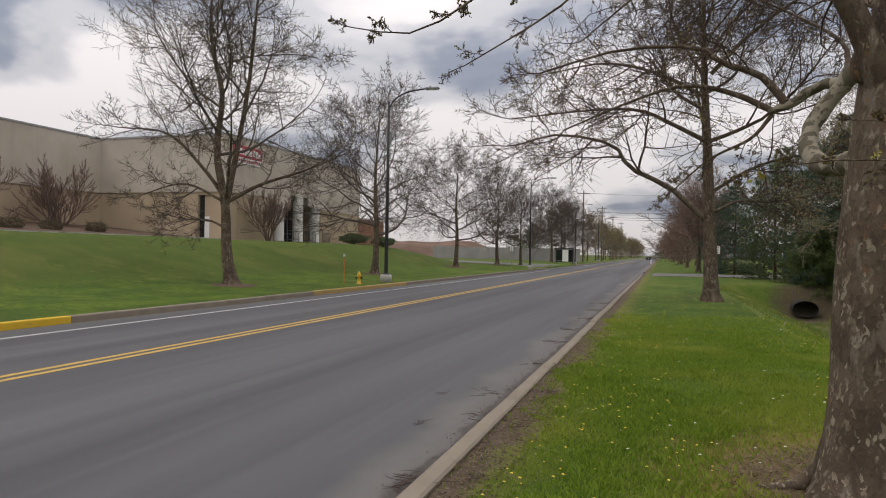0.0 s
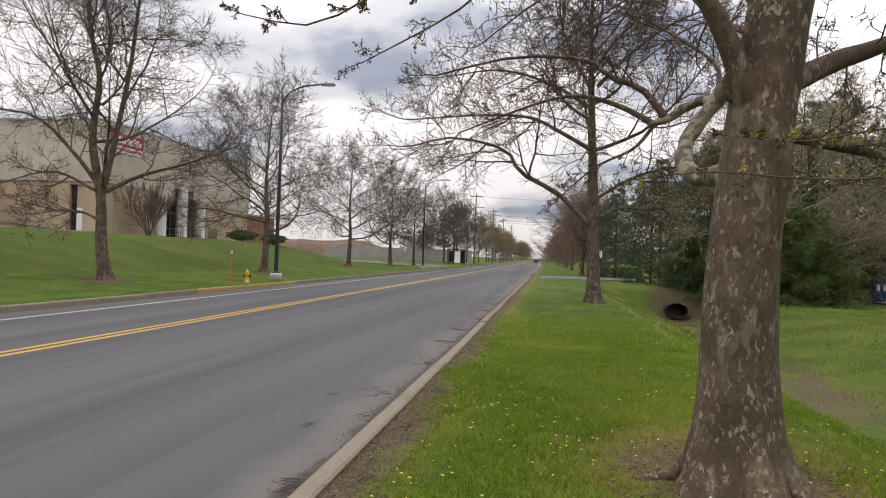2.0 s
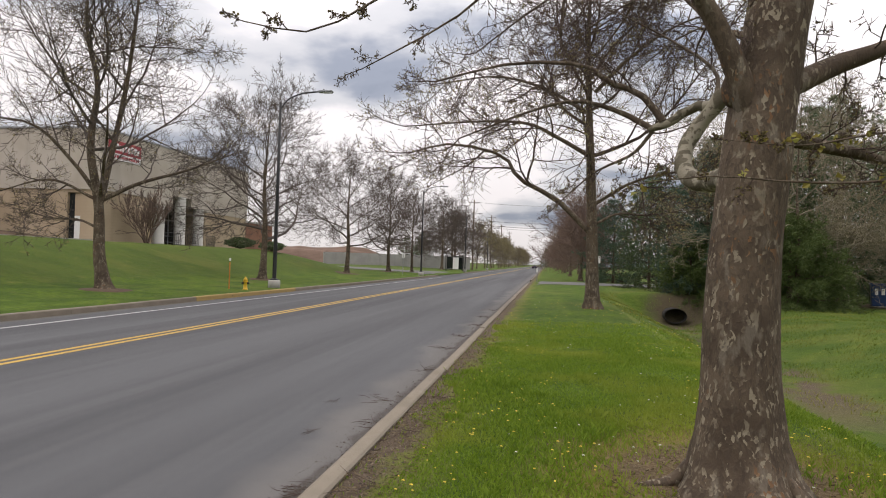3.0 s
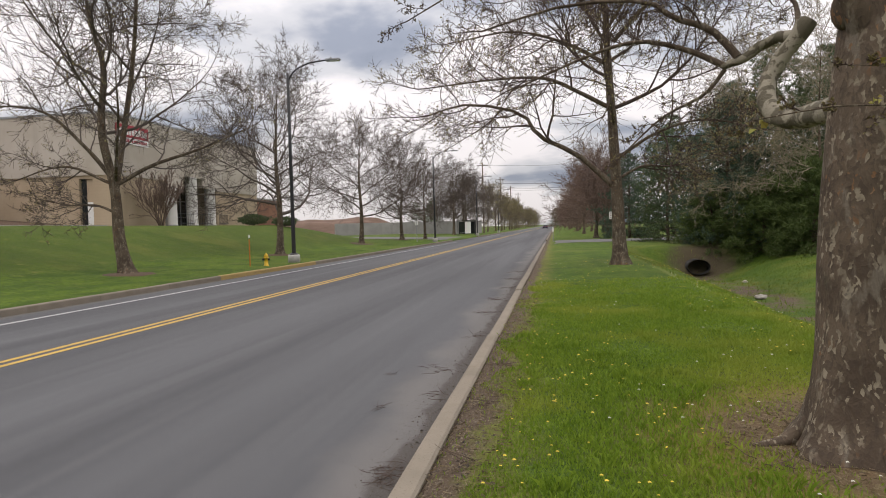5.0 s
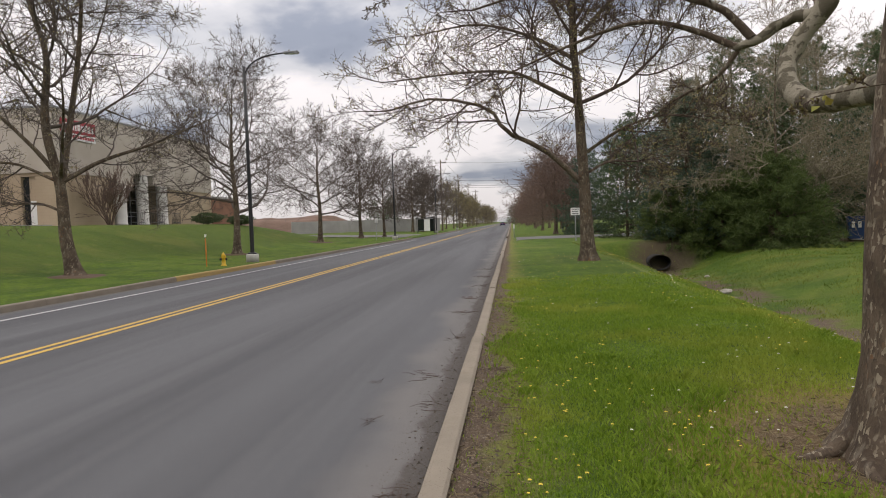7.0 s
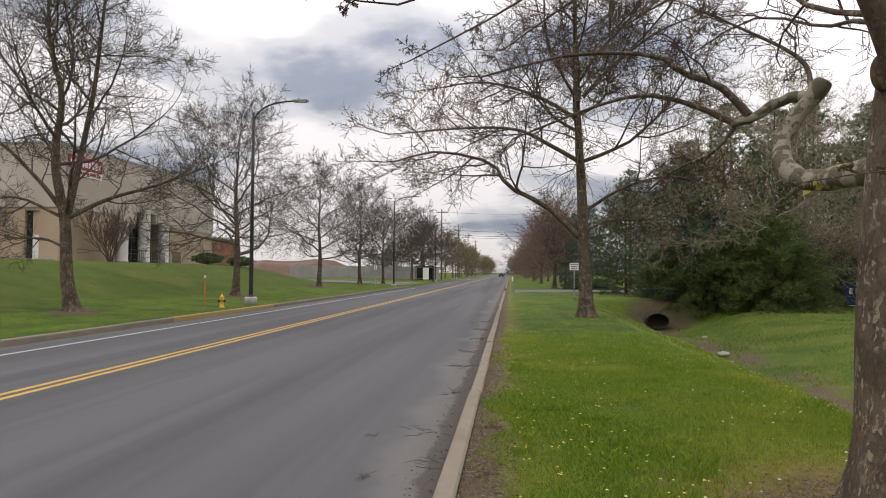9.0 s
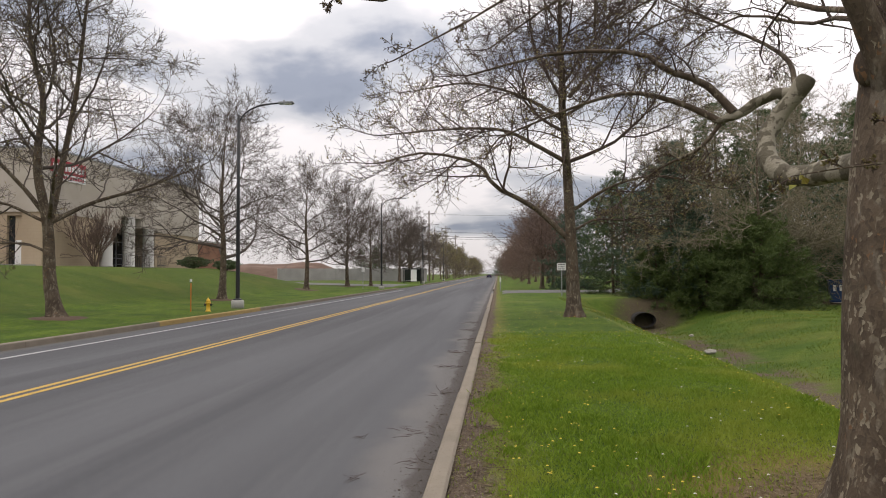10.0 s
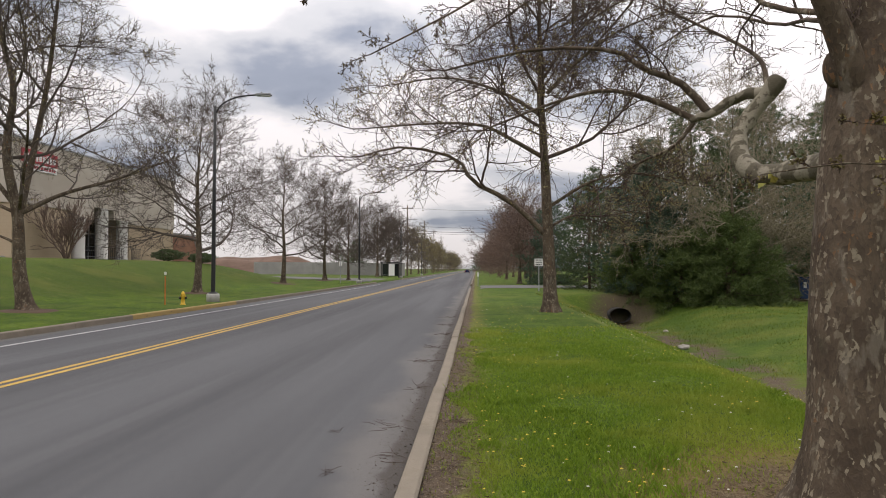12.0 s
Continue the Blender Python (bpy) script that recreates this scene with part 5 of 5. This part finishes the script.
# ---- distance ----
def mound(x, y, w, d, h, seed):
    n, verts, faces = 40, [], []
    for j in range(n + 1):
        for i in range(n + 1):
            u, v = i / n * 2 - 1, j / n * 2 - 1
            k = max(0.0, 1 - (abs(u) ** 3 + abs(v) ** 2.4))
            z = h * min(1, k * 1.8) * (0.82 + 0.3 * noise.noise(Vector((u * 2.5 + seed, v * 2.5, 0))) + 0.12 * noise.noise(Vector((u * 9, v * 9, seed))))
            verts.append((x + u * w, y + v * d, ground_z(x, y) - 0.25 + z))
    for j in range(n):
        for i in range(n):
            a = j * (n + 1) + i
            faces.append((a, a + 1, a + n + 2, a + n + 1))
    return tagged(raw("soil_mound", verts, faces, SOIL, None, True), "long mound of reddish bare soil", "soil mound", kind="structure")


mound(-54, 128, 28, 8, 3.5, 2)
mound(-92, 134, 30, 9, 3.8, 6)


def far_block(name, x0, x1, y0, y1, z1, mat, label, win=True):
    t = tagged(new(name), label, "building")
    part("wall", boxm(x0, x1, y0, y1, 0.0, z1), mat, t)
    part("roof", boxm(x0 - 0.2, x1 + 0.2, y0 - 0.2, y1 + 0.2, z1, z1 + 0.25), GREYWALL, t)
    if win:
        me = None
        for z in (1.8, 4.4):
            for k in range(int((x1 - x0) / 2.2)):
                px = x0 + 1.0 + 2.2 * k
                if me is None:
                    me = part("window", boxm(-0.6, 0.6, -0.05, 0.05, 0, 1.3), GLASS, t)
                    me.matrix_basis = pose(px, y0 - 0.02, z)
                else:
                    shared("window", me.data, t, pose(px, y0 - 0.02, z))


far_block("brick_building", -52, -44.0, 96, 106, 6.6, BRICK, "distant red brick building with dark windows")
wall = boxm(-0.15, 0.15, 0, 30, -0.2, 2.4)
w_ob = tagged(part("boundary_wall", wall, GREYWALL), "long low grey boundary wall in the distance", "wall", kind="structure")
w_ob.matrix_basis = pose(-37, 112, 0.3, 0, 0, -52)


def utility_pole(x, y, h=11.5):
    t = tagged(new("utility_pole"), "weathered wooden utility pole with a cross-arm", "utility pole", "utility poles")
    v, f = tubes([([(0, 0, -0.2), (0, 0, h * 0.5), (0, 0, h)], [0.16, 0.14, 0.11])], lambda q: 12)
    raw("pole", v, f, WOODPOLE, t, True)
    part("crossarm", boxm(-1.1, 1.1, -0.05, 0.05, h - 0.7, h - 0.58), WOODPOLE, t)
    for px in (-1.0, -0.4, 0.4, 1.0):
        part("insulator", lathe([(0.04, h - 0.58), (0.05, h - 0.5), (0.025, h - 0.42)], 8, at=(px, 0, 0)), LAMP_GREY, t)
    t.matrix_basis = pose(x, y, ground_z(x, y))
    return t


p0 = utility_pole(-13.0, 132, 14)
for x, y in ((-13, 175), (-13, 215), (-13, 260), (10.5, 132)):
    copy_thing(p0, pose(x, y, ground_z(x, y)))


def wire(a, b, sag, r=0.022):
    pts = [(a[0] + (b[0] - a[0]) * k / 14, a[1] + (b[1] - a[1]) * k / 14, a[2] + (b[2] - a[2]) * k / 14 - sag * 4 * (k / 14) * (1 - k / 14)) for k in range(15)]
    v, f = cable(pts, r, 4)
    tagged(raw("overhead_wire", v, f, BLACK), "thin black overhead wire between utility poles", "wire", "overhead wires")


for z, r in ((13.7, 0.02), (10.2, 0.028), (9.3, 0.03), (8.9, 0.02)):
    wire((-13, 132, z), (10.5, 132, z - 0.2), 0.5, r)
for a, b in ((132, 175), (175, 215), (215, 260)):
    for dx in (-1.0, 1.0):
        wire((-13 + dx, a, 13.7), (-13 + dx, b, 13.7), 0.7)


# ---- car, far along the road ----
def coupe(x, y):
    t = tagged(new("coupe_car"), "dark blue two-door coupe driving away on the road", "car")
    bm = bmesh.new()
    # body sections from tail to nose: y, half width, belt height, sill height
    secs = [(-2.35, 0.80, 0.86, 0.42), (-2.2, 0.90, 0.98, 0.30), (-1.4, 0.95, 1.0, 0.24), (-0.4, 0.94, 0.96, 0.22), (0.6, 0.93, 0.94, 0.22), (1.5, 0.93, 0.86, 0.24), (2.15, 0.86, 0.74, 0.28), (2.35, 0.7, 0.6, 0.36)]
    rings = []
    for yy, w, top, sill in secs:
        rings.append([bm.verts.new(p) for p in ((-w * 0.85, yy, sill), (-w, yy, (sill + top) / 2), (-w * 0.93, yy, top * 0.95), (-w * 0.7, yy, top), (0, yy, top + 0.02), (w * 0.7, yy, top), (w * 0.93, yy, top * 0.95), (w, yy, (sill + top) / 2), (w * 0.85, yy, sill))])
    for a, b in zip(rings, rings[1:]):
        for k in range(9):
            bm.faces.new((a[k], a[(k + 1) % 9], b[(k + 1) % 9], b[k]))
    bm.faces.new(rings[0][::-1])
    bm.faces.new(rings[-1])
    part("body", bm, CAR_BLUE, t, "", True)
    bm = bmesh.new()
    secs = [(-1.9, 0.70, 1.0), (-1.15, 0.62, 1.28), (-0.3, 0.60, 1.34), (0.25, 0.62, 1.28), (1.05, 0.72, 0.95)]
    rings = [[bm.verts.new(p) for p in ((-0.80, yy, 0.93), (-w, yy, top - 0.05), (-w * 0.7, yy, top), (w * 0.7, yy, top), (w, yy, top - 0.05), (0.80, yy, 0.93))] for yy, w, top in secs]
    for a, b in zip(rings, rings[1:]):
        for k in range(5):
            bm.faces.new((a[k], a[k + 1], b[k + 1], b[k]))
    bm.faces.new(rings[0][::-1])
    bm.faces.new(rings[-1])
    part("cabin_glass", bm, GLASS, t, "dark cabin glass", True)
    part("roof", boxm(-0.5, 0.5, -1.1, 0.2, 1.3, 1.36, bevel=0.02), CAR_BLUE, t)
    for sx in (-1, 1):
        for wy in (-1.4, 1.42):
            w = part("wheel", lathe([(0.30, -0.11), (0.34, -0.08), (0.34, 0.08), (0.30, 0.11)], 24), RUBBER, t)
            w.matrix_basis = pose(sx * 0.84, wy, 0.34, 0, 90, 0)
            part("rim", lathe([(0.22, 0.0), (0.22, 0.02), (0.06, 0.03)], 16, at=(0, 0, 0.11)), GALV, w)
        part("tail_light", boxm(sx * 0.6 - 0.2, sx * 0.6 + 0.2, -2.39, -2.33, 0.74, 0.84, bevel=0.01), RED, t)
        part("door_mirror", boxm(sx * 1.0 - 0.08, sx * 1.0 + 0.08, 0.5, 0.62, 0.95, 1.07, bevel=0.02), CAR_BLUE, t)
    part("spoiler", boxm(-0.75, 0.75, -2.3, -2.1, 1.0, 1.05, bevel=0.015), CAR_BLUE, t)
    part("number_plate", boxm(-0.15, 0.15, -2.39, -2.34, 0.6, 0.72), WHITE, t, "plain white plate")
    t.matrix_basis = pose(x, y, 0)


coupe(-2.8, 255)


# ---- shrubs by the building ----
def twiggy_shrub(seed, h, spread):
    rng = np.random.default_rng(seed)
    root = new("twiggy_shrub")
    lines = []
    for k in range(12):
        a = k * 2.4
        d = (math.cos(a) * spread, math.sin(a) * spread, 1.0)
        grow(rng, lines, (math.cos(a) * 0.1, math.sin(a) * 0.1, -0.05), d, h * rng.uniform(0.7, 1.0), 0.045, 3, dict(OPT_OPEN, lift=0.09, kids=(5, 5, 6), thin=0.016, angle=(14, 40)))
    v, f = tubes([(p, r) for l, p, r in lines if l >= 2], lambda q: 5)
    raw("stem_frame", v, f, TWIG_RED, root)["kind"] = "stuff"
    v, f = tubes([(p, r) for l, p, r in lines if l < 2], lambda q: 3)
    raw("crown", v, f, TWIG_RED, root)["kind"] = "stuff"
    return root


tw = tagged(place(twiggy_shrub(5, 3.3, 0.42), -26.2, 43.0), "bare brown multi-stemmed shrub on the berm", "shrub", "bare shrubs")
copy_thing(tw, pose(-37.0, 34.5, 2.2, 0, 0, 80) @ Matrix.Scale(1.25, 4))
copy_thing(tw, pose(-36.8, 27.5, 2.2, 0, 0, 190) @ Matrix.Scale(1.15, 4))
copy_thing(tw, pose(-36.9, 21, 2.2, 0, 0, 250) @ Matrix.Scale(1.2, 4))
jn = tagged(place(leafy_shrub("juniper_shrub", 95, 1.5, 1.0, NEEDLE, 16, 2600, 0.12), -24.8, 54.6), "low spreading dark green juniper on the slope", "shrub", "low shrubs")
copy_at(jn, -22.8, 56.6, 90, 0.9)
cl = tagged(leafy_shrub("clipped_shrub", 96, 0.75, 0.95, SHRUB_BROWN, 10, 1800, 0.07), "rounded clipped brown-green shrub in the bed", "shrub", "clipped shrubs")
cl.matrix_basis = pose(-32.5, 30, 2.26)
for x, y in ((-32.5, 27.5), (-32.3, 24), (-32.4, 33.2)):
    copy_thing(cl, pose(x, y, 2.26, 0, 0, x * 50))


# ---- small things near the camera ----
def build_blades():
    """Blades of grass over the near verge."""
    rng = np.random.default_rng(12)
    verts, faces = [], []
    count = 0
    while count < 230000:
        y = 0.9 + 17 * rng.random() ** 1.6
        x = rng.uniform(0.2, 6.5)
        if rng.random() > min(1, (18 - y) / 8) * min(1, (6.5 - x) / 2.0) * min(1, (y - 0.8) / 0.8):
            continue
        nz = noise.noise(Vector((x * 1.7, y * 1.7, 7)))
        if x < 0.5 + 0.5 * nz and rng.random() > 0.06:
            continue
        r = math.hypot((x - 2.75) / 1.0, (y - 4.85) / 1.25) + 0.5 * nz
        if r < 1.35 and rng.random() > 0.06 + 0.75 * max(0, r - 0.5):
            continue
        z = ground_z(x, y)
        tall = 1 + 0.9 * noise.noise(Vector((x * 0.9, y * 0.9, 1))) + (1.0 if noise.noise(Vector((x * 2.2, y * 2.2, 9))) > 0.42 else 0)
        h = rng.uniform(0.018, 0.042) * max(0.5, tall)
        a, w = rng.random() * 6.28, rng.uniform(0.002, 0.0042) * (1 + y * 0.09)
        lx, ly = rng.normal() * h * 0.45, rng.normal() * h * 0.45
        o = len(verts)
        dx, dy = math.cos(a) * w, math.sin(a) * w
        verts += [(x - dx, y - dy, z - 0.01), (x + dx, y + dy, z - 0.01), (x + lx * 0.4 + dx * 0.7, y + ly * 0.4 + dy * 0.7, z + h * 0.6), (x + lx, y + ly, z + h)]
        faces += [(o, o + 1, o + 2), (o, o + 2, o + 3)]
        count += 1
    tagged(raw("grass_blades", verts, faces, BLADE), "short uneven blades of spring grass", "grass", kind="stuff")


build_blades()


def build_flowers():
    rng = np.random.default_rng(14)
    for nm, mat, n, lab in (("dandelions", PETAL, 640, "scattered yellow dandelion flowers in the lawn"), ("clover_flowers", PETAL_WHITE, 240, "scattered small white flowers in the lawn")):
        verts, faces = [], []
        k = 0
        while k < n:
            y = 1.8 + 26 * rng.random() ** 1.5
            x = rng.uniform(0.5, 4.2 + (2.5 if y > 9 else 0))
            if noise.noise(Vector((x * 0.6, y * 0.45, 5 if nm == "dandelions" else 11))) < -0.05:
                continue
            k += 1
            z = ground_z(x, y) + rng.uniform(0.03, 0.07)
            r = rng.uniform(0.006, 0.0115) * (1 + y * 0.02)
            o = len(verts)
            verts.append((x, y, z + r * 0.6))
            verts += [(x + r * math.cos(q), y + r * math.sin(q), z + r * 0.25 * math.sin(q * 3)) for q in [2 * math.pi * j / 7 for j in range(7)]]
            verts.append((x, y, z - 0.06))
            faces += [(o, o + 1 + j, o + 1 + (j + 1) % 7) for j in range(7)]
        tagged(raw(nm, verts, faces, mat), lab, "flowers", kind="stuff")


build_flowers()


def twig_pile(seed, n, spread, r=0.003):
    rng = np.random.default_rng(seed)
    lines = []
    for _ in range(n):
        p = np.array((rng.normal() * spread * 0.5, rng.normal() * spread * 0.8, rng.uniform(0.004, 0.03)))
        d = unit(np.array((rng.normal(), rng.normal(), rng.normal() * 0.12)))
        pts = [p]
        ln = rng.uniform(0.06, 0.28)
        for i in range(4):
            d = unit(d + rng.normal(size=3) * np.array((0.25, 0.25, 0.06)))
            q = pts[-1] + d * ln / 4
            q[2] = max(0.004, q[2])
            pts.append(q)
        lines.append((pts, [r * (1 - 0.15 * i) for i in range(5)]))
    v, f = tubes(lines, lambda q: 4)
    return raw("twig_debris", v, f, TWIG)


rng_t = random.Random(9)
first = None
for k, (x, y, s) in enumerate(((-0.10, 4.25, 0.85), (-0.16, 4.45, 0.7), (-0.33, 7.5, 0.9), (-0.12, 6.4, 0.9), (-0.2, 9.6, 0.8), (-0.6, 5.9, 0.5), (-0.3, 12.2, 1.1), (-0.25, 14.2, 1.3), (-0.2, 17.0, 1.2), (-0.8, 7.2, 0.5), (-0.3, 19.5, 1.2), (-0.25, 22.5, 1.2), (0.35, 4.2, 0.9), (0.38, 5.6, 0.9), (0.4, 7.2, 0.8), (0.36, 3.4, 1.0), (2.2, 4.3, 1.0), (1.4, 3.2, 0.8))):
    ob = twig_pile(100 + k, 26 if k < 2 else 12, 0.13)
    ob.matrix_basis = pose(x, y, (ground_z(x, y) if x > 0 else 0.0), 0, 0, rng_t.uniform(0, 360)) @ Matrix.Scale(s, 4)
    tagged(ob, "fallen brown twigs lying by the kerb" if x < 0 else "fallen dry twigs on bare soil", "twigs", "fallen twigs")


def build_litter():
    """Straw, grit and dead leaves on the bare strip behind the kerb."""
    rng = np.random.default_rng(18)
    verts, faces = [], []
    for _ in range(7500):
        if rng.random() < 0.6:
            x, y = rng.uniform(0.16, 0.62), 1.5 + 12 * rng.random() ** 1.4
        else:
            x, y = 2.75 + rng.normal() * 0.55, 4.75 + rng.normal() * 0.75
        z = ground_z(x, y) + 0.006
        a, ln, w = rng.random() * 6.28, rng.uniform(0.01, 0.06) * (2 if rng.random() < 0.05 else 1), rng.uniform(0.0008, 0.0022)
        o = len(verts)
        c, s = math.cos(a), math.sin(a)
        verts += [(x - s * w, y + c * w, z), (x + s * w, y - c * w, z), (x + c * ln + s * w, y + s * ln - c * w, z + rng.uniform(0, 0.02)), (x + c * ln - s * w, y + s * ln + c * w, z + 0.006)]
        faces.append((o, o + 1, o + 2, o + 3))
    tagged(raw("dry_straw", verts, faces, STRAW), "dry straw and twigs on bare soil", "litter", kind="stuff")


build_litter()


def build_grit():
    """Grit, bark chips and pebbles swept into the gutter and over the bare strip."""
    rng = np.random.default_rng(23)
    verts, faces = [], []
    for _ in range(9000):
        y = 1.5 + 16 * rng.random() ** 1.5
        x = 0.03 - abs(rng.normal()) * 0.16 if rng.random() < 0.55 else rng.uniform(0.2, 0.62)
        z = 0.0 if x < 0.1 else ground_z(x, y)
        r = rng.uniform(0.002, 0.007) if rng.random() < 0.93 else rng.uniform(0.008, 0.018)
        a, o = rng.random() * 6.28, len(verts)
        verts += [(x + r * math.cos(a + k * 2.1) * rng.uniform(0.7, 1.5), y + r * math.sin(a + k * 2.1) * rng.uniform(0.7, 1.5), z - 0.001) for k in range(3)] + [(x, y, z + r * 0.7)]
        faces += [(o, o + 1, o + 3), (o + 1, o + 2, o + 3), (o + 2, o, o + 3)]
    tagged(raw("gutter_grit", verts, faces, GRIT), "dark grit and bark chips along the kerb", "grit", kind="stuff")


build_grit()


def build_bank_tufts():
    """Longer tufts over the ditch banks."""
    rng = np.random.default_rng(27)
    verts, faces = [], []
    for _ in range(42000):
        x, y = rng.uniform(4.0, 18.0), rng.uniform(6, 40)
        n = noise.noise(Vector((x * 0.5, y * 0.5, 4)))
        bed = abs(x + n - 6.45 - 0.055 * y)
        if n < -0.25 or (bed < 0.7 and rng.random() < 0.6):
            continue
        z, h = ground_z(x, y), rng.uniform(0.025, 0.07) * (1.6 if bed < 1.4 else 1)
        a, w = rng.random() * 6.28, rng.uniform(0.008, 0.02)
        dx, dy, o = math.cos(a) * w, math.sin(a) * w, len(verts)
        verts += [(x - dx, y - dy, z - 0.01), (x + dx, y + dy, z - 0.01), (x + rng.normal() * h * 0.5, y + rng.normal() * h * 0.5, z + h)]
        faces.append((o, o + 1, o + 2))
    tagged(raw("bank_grass", verts, faces, BANK), "uneven grass tufts on the ditch banks", "grass", kind="stuff")


build_bank_tufts()
